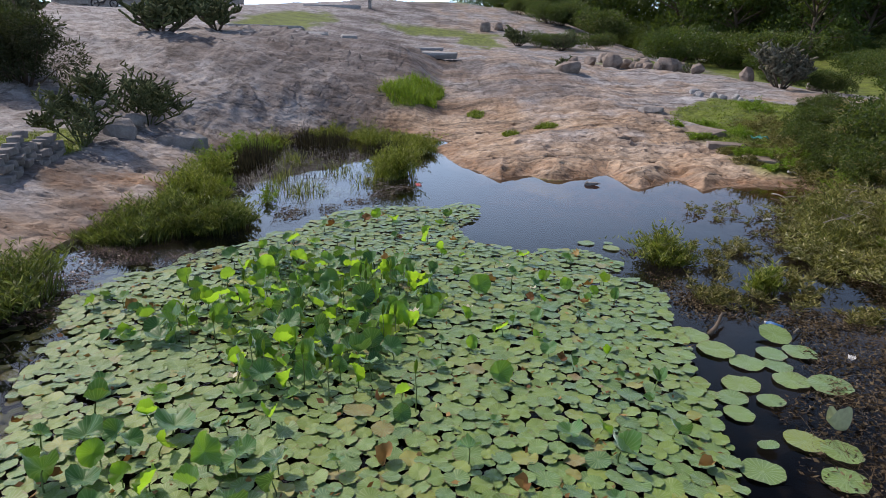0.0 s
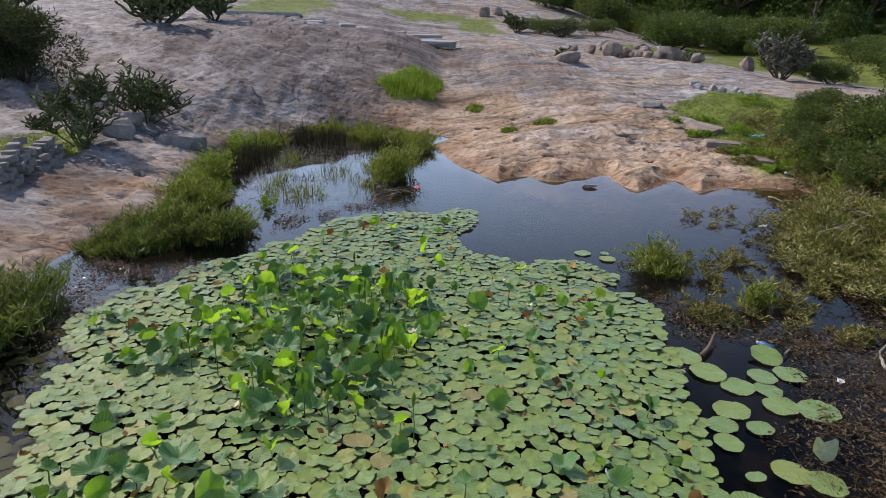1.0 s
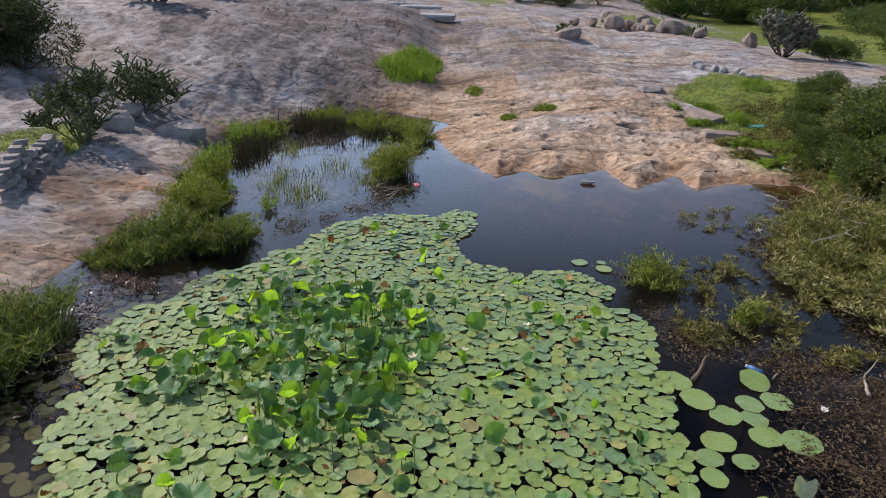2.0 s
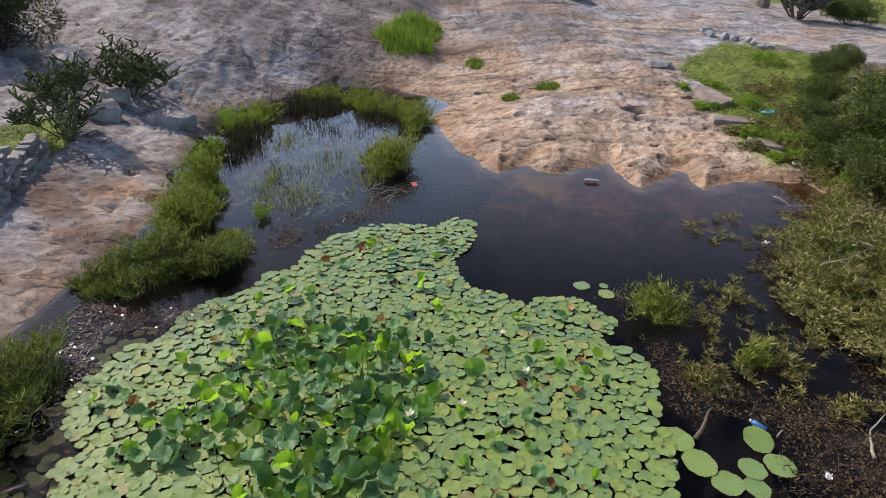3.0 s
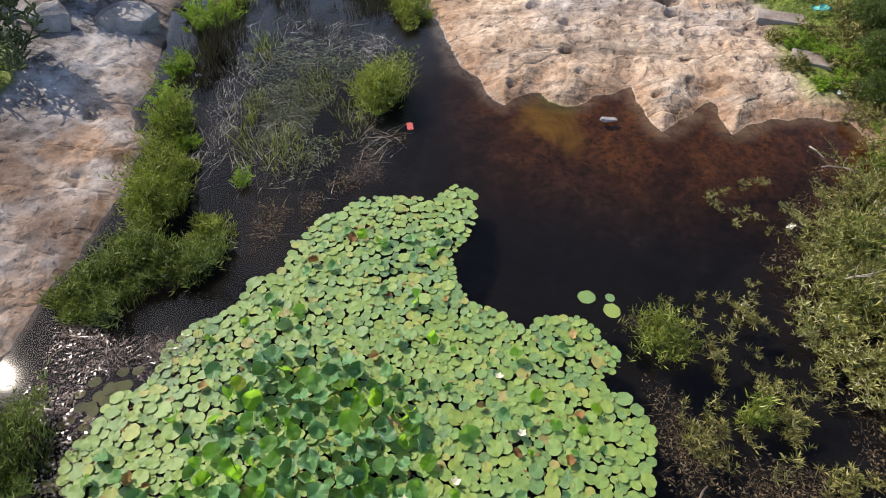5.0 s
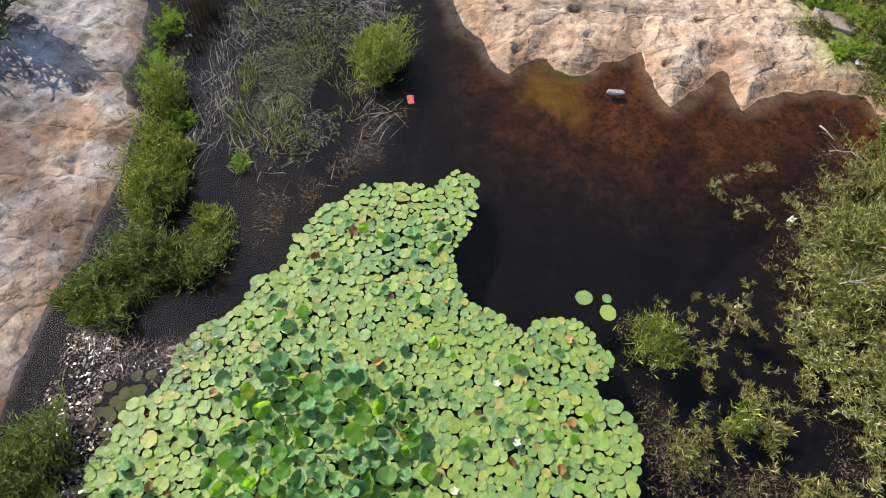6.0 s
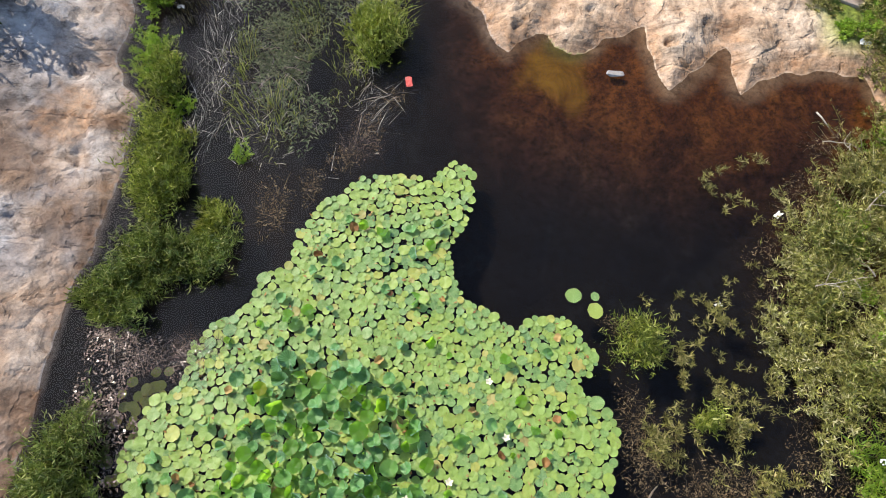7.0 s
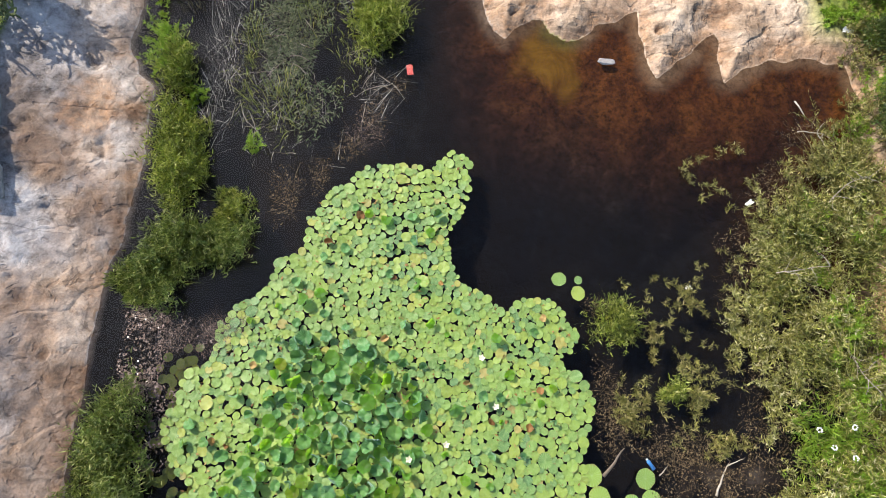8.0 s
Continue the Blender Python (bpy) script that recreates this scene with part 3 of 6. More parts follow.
HERB = foliage("bank_herb", [(0.0, (0.05, 0.05, 0.013)), (0.35, (0.135, 0.135, 0.03)), (0.75, (0.32, 0.30, 0.075)), (1.0, (0.5, 0.42, 0.21))], 0.14, 0.6, (0.38, 0.40, 0.06))
PALE_HERB = foliage("pale_bank_herb", [(0.0, (0.07, 0.07, 0.018)), (0.35, (0.19, 0.195, 0.04)), (0.75, (0.41, 0.40, 0.105)), (1.0, (0.66, 0.60, 0.36))], 0.14, 0.6, (0.40, 0.44, 0.07))
BUSH = foliage("shrub_leaf", [(0.0, (0.022, 0.038, 0.010)), (0.55, (0.058, 0.085, 0.021)), (0.9, (0.14, 0.165, 0.042)), (1.0, (0.25, 0.21, 0.08))], 0.25, 0.55, (0.30, 0.46, 0.05))
TREE_LEAF = foliage("tree_leaf", [(0.0, (0.025, 0.05, 0.012)), (0.6, (0.05, 0.085, 0.02)), (1.0, (0.09, 0.13, 0.03))], 0.25, 0.5)
DEBRIS = foliage("dead_weed", [(0.0, (0.05, 0.035, 0.02)), (0.6, (0.13, 0.09, 0.045)), (1.0, (0.26, 0.20, 0.11))], 0.1, 0.8, (0.2, 0.12, 0.04))
TWIG = stem_material("dry_twig", (0.17, 0.14, 0.10), (0.44, 0.38, 0.30))
BARK = stem_material("bark", (0.06, 0.045, 0.03), (0.16, 0.12, 0.085), 0.9)
DARK_LEAF = foliage("dark_bush_leaf", [(0.0, (0.018, 0.026, 0.010)), (0.6, (0.04, 0.05, 0.02)), (1.0, (0.09, 0.095, 0.045))], 0.08, 0.7)
CACTUS = foliage("cactus_flesh", [(0.0, (0.07, 0.09, 0.035)), (0.6, (0.12, 0.145, 0.058)), (1.0, (0.20, 0.21, 0.09))], 0.0, 0.9)
DRY_CACTUS = foliage("dry_cactus_flesh", [(0.0, (0.10, 0.10, 0.07)), (0.6, (0.17, 0.17, 0.12)), (1.0, (0.24, 0.22, 0.16))], 0.0, 0.95)
TURF_BLADE = foliage("turf_blade", [(0.0, (0.12, 0.17, 0.02)), (0.5, (0.22, 0.30, 0.035)), (1.0, (0.36, 0.40, 0.06))], 0.35, 0.5)


# ---- plants as meshes ----
def quick_mesh(name, verts, faces, mat):
    """verts (n, 3) and faces (m, k), all with k corners."""
    verts, faces = np.asarray(verts, np.float32), np.asarray(faces, np.int32)
    data = bpy.data.meshes.new(name)
    data.vertices.add(len(verts))
    data.vertices.foreach_set("co", verts.ravel())
    data.loops.add(faces.size)
    data.loops.foreach_set("vertex_index", faces.ravel())
    data.polygons.add(len(faces))
    data.polygons.foreach_set("loop_start", np.arange(0, faces.size, faces.shape[1], dtype=np.int32))
    data.update(calc_edges=True)
    data.shade_smooth()
    data.materials.append(mat)
    return data


def blade_arrays(base, tall, lean, wide, levels=4):
    """Bent, tapering blades from base (n, 3), heights (n,), leaning vectors (n, 2), widths (n,)."""
    n = len(base)
    turn = rng.uniform(0, np.pi, n)
    side = np.stack([np.cos(turn), np.sin(turn), np.zeros(n)], -1)
    rings = []
    for k in range(levels):
        s = k / (levels - 1)
        middle = base + np.stack([lean[:, 0] * tall * s * s, lean[:, 1] * tall * s * s, tall * s * (1 - 0.35 * s * s * np.minimum(1, np.hypot(lean[:, 0], lean[:, 1])))], -1)
        half = side * (wide * 0.5 * (1 - 0.92 * s ** 1.5))[:, None]
        rings += [middle - half, middle + half]
    verts = np.stack(rings, 1).reshape(-1, 3)
    start = np.arange(n)[:, None, None] * 2 * levels
    pattern = np.array([[2 * k, 2 * k + 1, 2 * k + 3, 2 * k + 2] for k in range(levels - 1)])
    return verts, (start + pattern[None]).reshape(-1, 4)


def leaf_arrays(at, way, long, wide, lying=False):
    """Pointed leaves as folded quads: at (n, 3), way (n, 3) of unit length."""
    n = len(at)
    other = rng.normal(size=(n, 3))
    if lying:
        other = other * 0.14 + np.array([0, 0, 1.0])
    side = np.cross(way, other)
    side /= np.linalg.norm(side, axis=1)[:, None] + 1e-9
    fold = np.cross(side, way)
    middle = at + way * (0.45 * long)[:, None]
    half = side * (0.5 * wide)[:, None]
    lift = fold * (0.12 * wide)[:, None]
    verts = np.stack([at, middle + half + lift, at + way * long[:, None] - lift, middle - half + lift], 1).reshape(-1, 3)
    return verts, np.arange(4 * n).reshape(-1, 4)


def joined(*arrays):
    verts, faces, base = [], [], 0
    for v, f in arrays:
        verts.append(v)
        faces.append(f + base)
        base += len(v)
    return np.concatenate(verts), np.concatenate(faces)


def in_ellipse(n, rx, ry, edge=0.7):
    a, r = rng.uniform(0, 2 * np.pi, n), rng.uniform(0, 1, n) ** edge
    wob = 1 + 0.22 * np.sin(3 * a + rng.uniform(0, 6)) + 0.15 * np.sin(5 * a + rng.uniform(0, 6))
    return np.stack([rx * r * wob * np.cos(a), ry * r * wob * np.sin(a)], -1), r


def unit(v):
    return v / (np.linalg.norm(v, axis=-1, keepdims=True) + 1e-9)


def herb_arrays(base, tall, lean, leaves, long, wide, low=0.15, rise=-0.1):
    """Leafy stems: a thin stem with narrow leaves all the way up."""
    n = len(base)
    s = low + (1 - low) * rng.uniform(0, 1, (n, leaves)) ** 0.7
    at = base[:, None] + np.stack([lean[:, :1] * tall[:, None] * s * s, lean[:, 1:] * tall[:, None] * s * s,
                                   tall[:, None] * s * (1 - 0.35 * s * s * np.minimum(1, np.hypot(lean[:, :1], lean[:, 1:])))], -1)
    a = rng.uniform(0, 2 * np.pi, (n, leaves))
    way = unit(np.stack([np.cos(a), np.sin(a), rng.uniform(rise, 1.3 + rise, (n, leaves))], -1))
    size = rng.uniform(0.6, 1.2, (n, leaves)) * (1.1 - 0.4 * s)
    return leaf_arrays(at.reshape(-1, 3), way.reshape(-1, 3), (long * size).ravel(), (wide * size).ravel())


def tube(bm, path, radii, sides=6):
    """A tapering tube along a path, closed at both ends."""
    rings = []
    for k, (p, r) in enumerate(zip(path, radii)):
        ahead = (path[min(k + 1, len(path) - 1)] - path[max(k - 1, 0)]).normalized()
        across = ahead.orthogonal().normalized()
        up = ahead.cross(across)
        rings.append([bm.verts.new(p + (across * math.cos(2 * math.pi * i / sides) + up * math.sin(2 * math.pi * i / sides)) * r) for i in range(sides)])
    for a, b in zip(rings, rings[1:]):
        for i in range(sides):
            bm.faces.new((a[i], a[(i + 1) % sides], b[(i + 1) % sides], b[i]))
    bm.faces.new(rings[0][::-1])
    bm.faces.new(rings[-1])


def wandering(start, way, length, steps, wobble, sag=0.0):
    path, p, w = [Vector(start)], Vector(start), Vector(way).normalized()
    for _ in range(steps):
        w = (w + Vector((random.uniform(-wobble, wobble), random.uniform(-wobble, wobble), random.uniform(-wobble, wobble) - sag))).normalized()
        p = p + w * (length / steps)
        path.append(p.copy())
    return path, w


# ---- lotus ----
LOTUS = [(-1.19, 11.6), (-0.73, 11.72), (-0.07, 11.6), (0.3, 11.9), (0.7, 11.68), (0.7, 11.17), (0.5, 10.67), (0.28, 10.38), (0.3, 9.91),
         (0.55, 9.6), (1.0, 9.3), (1.21, 9.1), (1.57, 9.3), (1.96, 9.35), (2.25, 9.05), (2.5, 8.73), (2.13, 8.32), (2.48, 7.95), (2.6, 7.6), (2.42, 6.9), (2.45, 6.3),
         (2.35, 5.6), (2.15, 4.8), (2.0, 4.0), (1.5, 2.8), (-2.6, 2.8), (-3.1, 4.2), (-3.6, 5.4), (-3.9, 6.5), (-4.1, 7.4), (-3.6, 8.35),
         (-3.25, 9.05), (-2.5, 9.75), (-2.15, 10.1), (-2.05, 10.7), (-1.76, 11.05)]


def lotus_disc(radius, rim=22, wave=0.03, cup=0.0, fold=0.0, seed=0, droop=0.0):
    """A lotus leaf: a scalloped disc with a navel, wavy towards the rim, cupped and folded as told. Returns verts, faces and polar pairs."""
    local = np.random.default_rng(seed)
    levels = (0.0, 0.12, 0.45, 0.78, 1.0)
    phase, verts, polar = local.uniform(0, 6.28, 4), [(0, 0, -0.02 * radius - 0.10 * cup * radius)], [(0, 0)]
    for level in levels[1:]:
        for i in range(rim):
            a = 2 * np.pi * i / rim
            r = radius * level * (1 + 0.05 * np.sin(2 * a + phase[0]) * level + 0.025 * np.sin(7 * a + phase[1]) * level)
            z = wave * radius * level ** 2 * (np.sin(3 * a + phase[2]) + 0.7 * np.sin(5 * a + phase[3]) + 0.5 * (-1) ** i)
            z += cup * radius * level ** 2 - droop * radius * level ** 5 * (0.6 + 0.7 * np.sin(2 * a + phase[1]))
            x, y = r * np.cos(a), r * np.sin(a)
            z += fold * abs(x) ** 1.3 / radius ** 0.3
            x *= 1 - 0.35 * min(fold, 1.0)
            verts.append((x, y, z))
            polar.append((i / rim, level))
    faces = [(0, 1 + i, 1 + (i + 1) % rim) for i in range(rim)]
    for k in range(len(levels) - 2):
        a, b = 1 + k * rim, 1 + (k + 1) * rim
        faces += [(a + i, b + i, b + (i + 1) % rim, a + (i + 1) % rim) for i in range(rim)]
    return np.array(verts), faces, polar


def polar_layer(data, polar, rim):
    """Writes turns and radius as a UV layer, whole across the seam."""
    polar = np.array(polar, float)
    at = np.empty(len(data.loops), np.int32)
    data.loops.foreach_get("vertex_index", at)
    sizes = np.empty(len(data.polygons), np.int32)
    data.polygons.foreach_get("loop_total", sizes)
    face = np.repeat(np.arange(len(sizes)), sizes)
    u, v = polar[at, 0], polar[at, 1]
    ring = v > 0
    high, low = np.full(len(sizes), -1.0), np.full(len(sizes), 9.0)
    np.maximum.at(high, face[ring], u[ring])
    np.minimum.at(low, face[ring], u[ring])
    u = u + ((high - low > 0.5)[face] & (u < 0.5))
    np.maximum.at(high, face[ring], u[ring])
    layer = data.uv_layers.new(name="polar")
    layer.data.foreach_set("uv", np.stack([np.where(ring, u, high[face] - 0.5 / rim), v], -1).astype(np.float32).ravel())


def lotus_mesh(name, mat, **shape):
    verts, faces, polar = lotus_disc(**shape)
    data = mesh_from(name, verts, faces, mat)
    polar_layer(data, polar, shape.get("rim", 22))
    return data


def scatter_pads():
    """Places and sizes of the floating leaves, big ones first, crowded but seldom quite covering one another."""
    placed = []
    cells = {}
    for size, tries, gap in ((0.108, 200, 0.9), (0.088, 2400, 0.78), (0.072, 14000, 0.7), (0.06, 22000, 0.7), (0.046, 18000, 0.76), (0.034, 9000, 0.85)):
        xs, ys = rng.uniform(-4.2, 2.7, tries), rng.uniform(2.8, 12, tries)
        d = polygon_distance(xs, ys, LOTUS) + (0.25 + 0.6 * smooth(-1.4, -2.6, xs)) * (fbm(xs / 0.6, ys / 0.6, 3, 71) + 0.12 * smooth(-1.4, -2.6, xs))
        for x, y, e in zip(xs, ys, d):
            r = size * random.uniform(0.85, 1.12)
            r *= 0.9 if y > 8 else 1.0
            if e > -0.6 * r:
                continue
            i, j = int(x // 0.4), int(y // 0.4)
            near = [p for di in (-1, 0, 1) for dj in (-1, 0, 1) for p in cells.get((i + di, j + dj), ())]
            if all(math.hypot(x - px, y - py) > gap * (r + pr) for px, py, pr in near):
                cells.setdefault((i, j), []).append((x, y, r))
                placed.append((x, y, r))
    return placed


def build_lotus_bed():
    bed = thing("lotus_bed", 0, 6, 0, "dense green carpet of round floating lotus leaves on pond water", "lotus leaves")
    shapes = [lotus_disc(1.0, wave=0.055, cup=random.uniform(-0.01, 0.07), seed=100 + k) for k in range(9)]
    meshes = [lotus_mesh("leaf", PAD, radius=1.0, wave=0.055, cup=random.uniform(-0.01, 0.07), seed=100 + k) for k in range(9)]
    pads = scatter_pads()
    under = []
    while len(under) < 1000:
        x, y = random.uniform(-4.2, 2.7), random.uniform(2.8, 12)
        if polygon_distance(np.array([x]), np.array([y]), LOTUS)[0] < -0.12:
            under.append((x, y, random.uniform(0.06, 0.1)))
    pads.sort(key=lambda p: abs(p[1] - 5.6) + 0.15 * abs(p[0]))
    rest_v, rest_f, rest_p, base = [], [], [], 0
    for k, (x, y, r) in enumerate(pads + under):
        m = pose(x, y - 6, 0.004 if k >= len(pads) else 0.014 + random.uniform(0, 0.024), random.gauss(0, 4.5 if k < len(pads) else 0.5), random.gauss(0, 4.5 if k < len(pads) else 0.5), random.uniform(0, 360)) @ Matrix.Scale(r, 4)
        if k < 290:
            ob = new("leaf", random.choice(meshes))
            ob.parent, ob.matrix_basis = bed, m
            continue
        verts, faces, polar = random.choice(shapes)
        moved = verts @ np.array(m.to_3x3()).T + np.array(m.translation)
        rest_v.append(moved)
        rest_f += [tuple(i + base for i in f) for f in faces]
        rest_p += polar
        base += len(verts)
    data = mesh_from("floating_leaves", np.concatenate(rest_v), rest_f, PAD)
    polar_layer(data, rest_p, 22)
    ob = new("floating_leaves", data)
    ob.parent = bed
    tagged(ob, kind="stuff")
    return bed


def standing_leaf(name, radius, tall, tilt, cup, fold, seed, label, mat=None):
    """A lotus leaf held over the water by its stalk; the root is at the water's surface."""
    top = Vector((0.12 * tall * math.cos(seed), 0.12 * tall * math.sin(seed), tall))
    root = thing(name, 0, 0, 0, label, "lotus leaf", "standing lotus leaves")
    blade = part("blade", lotus_mesh("blade", mat or STANDING, radius=radius, rim=28, wave=0.13, cup=cup + 0.12, fold=fold, seed=seed, droop=0.3), None, root)
    blade.matrix_basis = Matrix.Translation(top) @ pose(0, 0, 0, tilt, 0, seed * 77)
    bm = bmesh.new()
    tube(bm, [Vector((0, 0, -0.12)), Vector((0.02, 0.01, tall * 0.4)), top * 0.85 + Vector((0.01, 0, 0)), top - Vector((0, 0, 0.01))], [0.006, 0.006, 0.005, 0.005], 5)
    part("stalk", bm, LOTUS_STALK, root)
    return root


THICKET = [(-3.3, 6.2), (-2.9, 7.1), (-2.5, 8.2), (-2.1, 8.65), (-1.2, 9.0), (-0.4, 8.7), (0.1, 8.2), (0.05, 6.7), (-0.2, 5.6), (-0.8, 5.1), (-1.6, 5.1), (-2.1, 5.9), (-2.6, 5.9)]
FRONT_BAND = [(-2.95, 4.6), (-2.6, 3.95), (-1.2, 3.6), (-0.7, 3.8), (-0.95, 4.45), (-1.6, 4.9), (-2.25, 4.9)]


def build_standing_leaves():
    kinds = []
    for k in range(28):
        tilt = (8, 20, 32, 50, 26, 56, 72, 14)[k % 8]
        fold = (0.0, 0.15, 0.5, 0.0, 0.3, 0.8, 0.2, 0.0)[(k * 3) % 8]
        cup = (0.5, 0.35, 0.25, 0.55, 0.2, 0.4, 0.15, 0.45)[(k * 5) % 8]
        word = "cupped" if cup > 0.37 else ("folded" if fold > 0.4 else "tilted")
        kinds.append(standing_leaf("lotus_leaf", random.uniform(0.075, 0.125), (0.08, 0.12, 0.16, 0.17, 0.09, 0.12, 0.15, 0.2)[(k * 7) % 8], tilt, cup, fold, k + 1,
                                   word + " green lotus leaf standing on a thin stalk above the water"))
    places = []
    for outline, wanted, apart in ((THICKET, 200, 0.14), (FRONT_BAND, 34, 0.2), (LOTUS, 85, 0.25)):
        xs, ys = rng.uniform(-3.9, 2.4, 9000), rng.uniform(3.4, 11, 9000)
        margin = 0.1 + rng.uniform(0, 0.3, 9000) + (0.0 if outline is LOTUS else 1.3) * fbm(xs / 0.7, ys / 0.7, 3, 111)
        room = -polygon_distance(xs, ys, outline) > np.maximum(margin, 0.05)
        made = 0
        for x, y in zip(xs[room], ys[room]):
            if made < wanted and all(math.hypot(x - a, y - b) > apart for a, b in places):
                places.append((x, y))
                made += 1
    for k, (x, y) in enumerate(places):
        m = pose(x, y, 0, 0, 0, random.uniform(0, 360))
        if k < len(kinds):
            kinds[k].matrix_world = m
        else:
            made = copy_thing(random.choice(kinds), m)
            size = random.uniform(0.8, 1.15) if k < 234 else random.uniform(0.55, 0.85)
            made.scale = (size, size, size)


BIG_PADS = [(3.37, 6.57, 0.17, 14), (3.46, 6.25, 0.17, 0), (3.16, 6.2, 0.15, 0), (3.11, 5.97, 0.14, 0), (3.1, 5.7, 0.17, 0), (3.39, 5.62, 0.2, 0), (2.85, 6.02, 0.17, 0),
            (2.62, 5.62, 0.17, 0), (2.66, 6.27, 0.19, 0), (2.55, 6.6, 0.18, 0), (2.73, 4.79, 0.155, 0), (2.93, 4.66, 0.155, 0), (2.25, 4.43, 0.16, 0),
            (2.77, 4.34, 0.16, 0), (2.42, 4.71, 0.08, 10), (2.12, 9.67, 0.13, 0), (2.43, 9.44, 0.13, 0), (2.44, 9.66, 0.075, 0), (3.0, 4.0, 0.17, 0),
            (2.4, 5.15, 0.13, 0), (2.75, 5.35, 0.12, 0), (2.45, 5.4, 0.14, 0)]


def build_big_pads():
    meshes = [lotus_mesh("leaf", PAD, radius=1.0, wave=0.03, cup=0.02, seed=200 + k, rim=26) for k in range(4)]
    for k, (x, y, r, tilt) in enumerate(BIG_PADS):
        ob = new("floating_lotus_leaf", meshes[k % 4])
        ob.matrix_world = pose(x, y, 0.012 + 0.004 * (k % 3) + r * math.sin(radians(tilt)), tilt, 0, k * 67) @ Matrix.Scale(0.92 * r, 4)
        tagged(ob, "large round pale green lotus leaf floating on dark water", "lotus leaf", "large floating lotus leaves")


def build_sunken_leaves():
    """Leaves that have slipped under the surface along the bed's left edge."""
    shape, verts, faces, polar = lotus_disc(1.0, rim=14, seed=150), [], [], []
    for _ in range(420):
        x, y = random.uniform(-4.9, -3.0), random.uniform(4.2, 8.4)
        if not -0.5 < polygon_distance(np.array([x]), np.array([y]), LOTUS)[0] < 0.5:
            continue
        m = pose(x, y, random.uniform(-0.06, -0.012), random.gauss(0, 4), random.gauss(0, 4), random.uniform(0, 360)) @ Matrix.Scale(random.uniform(0.05, 0.09), 4)
        base = sum(len(v) for v in verts)
        verts.append(shape[0] @ np.array(m.to_3x3()).T + np.array(m.translation))
        faces += [tuple(i + base for i in f) for f in shape[1]]
        polar += shape[2]
    data = mesh_from("sunken_leaves", np.concatenate(verts), faces, PAD)
    polar_layer(data, polar, 14)
    return tagged(new("sunken_leaves", data), "lotus leaves lying just under the water", "lotus leaves", kind="stuff")


build_lotus_bed()
build_sunken_leaves()
build_standing_leaves()
build_big_pads()


# ---- reeds and herbs ----
def surface(x, y):
    return np.maximum(height(x, y), -0.05)


def clump_base(x, y, rx, ry, tall, count, lean, turn, fall):
    flat, r = in_ellipse(count, rx, ry)
    c, s = math.cos(radians(turn)), math.sin(radians(turn))
    flat = flat @ np.array([[c, s], [-s, c]])
    z = surface(flat[:, 0] + x, flat[:, 1] + y)
    base = np.concatenate([flat, z[:, None]], -1)
    lumps = 0.22 + 1.35 * value_noise((flat[:, 0] + x) * 3.1, (flat[:, 1] + y) * 3.1, 9) ** 1.15
    h = tall * rng.uniform(0.55, 1.15, count) * (1 - fall * r ** 3) * lumps
    lean_v = flat / np.hypot(rx, ry) * lean * 1.2 + rng.normal(0, lean * 0.5, (count, 2))
    return base, h, lean_v


def reed_clump(name, x, y, rx, ry, tall, count, mat, label, lean=0.4, wide=0.018, turn=0, leafy=0.5):
    """Upright stems, and among them leafy shoots."""
    root = thing(name, x, y, 0, label, "reeds", "reed clumps")
    count = int(count * 0.7)
    base, h, lean_v = clump_base(x, y, rx, ry, tall, count, lean, turn, 0.35)
    tagged(part("stem_mass", quick_mesh("stem_mass", *blade_arrays(base, h * 0.85, lean_v, wide * rng.uniform(0.5, 1.2, count)), mat), None, root), kind="stuff")
    shoots = int(count * leafy)
    if shoots:
        base, h, lean_v = clump_base(x, y, rx, ry, tall * 0.95, shoots, lean * 1.3, turn, 0.35)
        tagged(part("leaves", quick_mesh("leaves", *herb_arrays(base, h, lean_v, 12, 0.15, 0.022, 0.3, 0.3), mat), None, root), kind="stuff")
    return root


def herb_clump(name, x, y, rx, ry, tall, count, leaves, long, wide, mat, label, category="herb", group="", turn=0, lean=0.5, low=0.15, patchy=False):
    root = thing(name, x, y, 0, label, category, group)
    base, h, lean_v = clump_base(x, y, rx, ry, tall, count, lean, turn, 0.4)
    if patchy:
        keep = value_noise((base[:, 0] + x) * 2.1, (base[:, 1] + y) * 2.1, 15) > 0.36
        base, h, lean_v, count = base[keep], h[keep], lean_v[keep], int(keep.sum())
    tagged(part("leaves", quick_mesh("leaves", *herb_arrays(base, h, lean_v, leaves, long, wide, low)[:2], mat), None, root), kind="stuff")
    tagged(part("stem_mass", quick_mesh("stem_mass", *blade_arrays(base, h, lean_v, np.full(count, 0.008)), mat), None, root), kind="stuff")
    return root


GREEN_REED = "dense clump of green marsh grass standing in shallow water"
for x, y, rx, ry, tall, count in ((-4.55, 9.4, 0.5, 0.36, 0.6, 1100), (-4.1, 10.0, 0.45, 0.4, 0.62, 1000), (-3.45, 10.15, 0.42, 0.36, 0.55, 900), (-4.25, 11.3, 0.34, 0.55, 0.75, 1100), (-4.3, 12.1, 0.3, 0.4, 0.72, 700),
                                  (-3.35, 10.75, 0.28, 0.26, 0.4, 340), (-1.1, 14.4, 0.42, 0.55, 0.75, 1000), (-4.75, 6.7, 0.5, 0.95, 0.62, 2000)):
    reed_clump("marsh_grass", x, y, rx, ry, tall, count, DEEP_REED if y < 10.2 else REED, GREEN_REED)
reed_clump("marsh_grass", 3.05, 8.95, 0.26, 0.26, 0.48, 500, REED, "small rounded tuft of light green marsh grass", 0.6, 0.01)
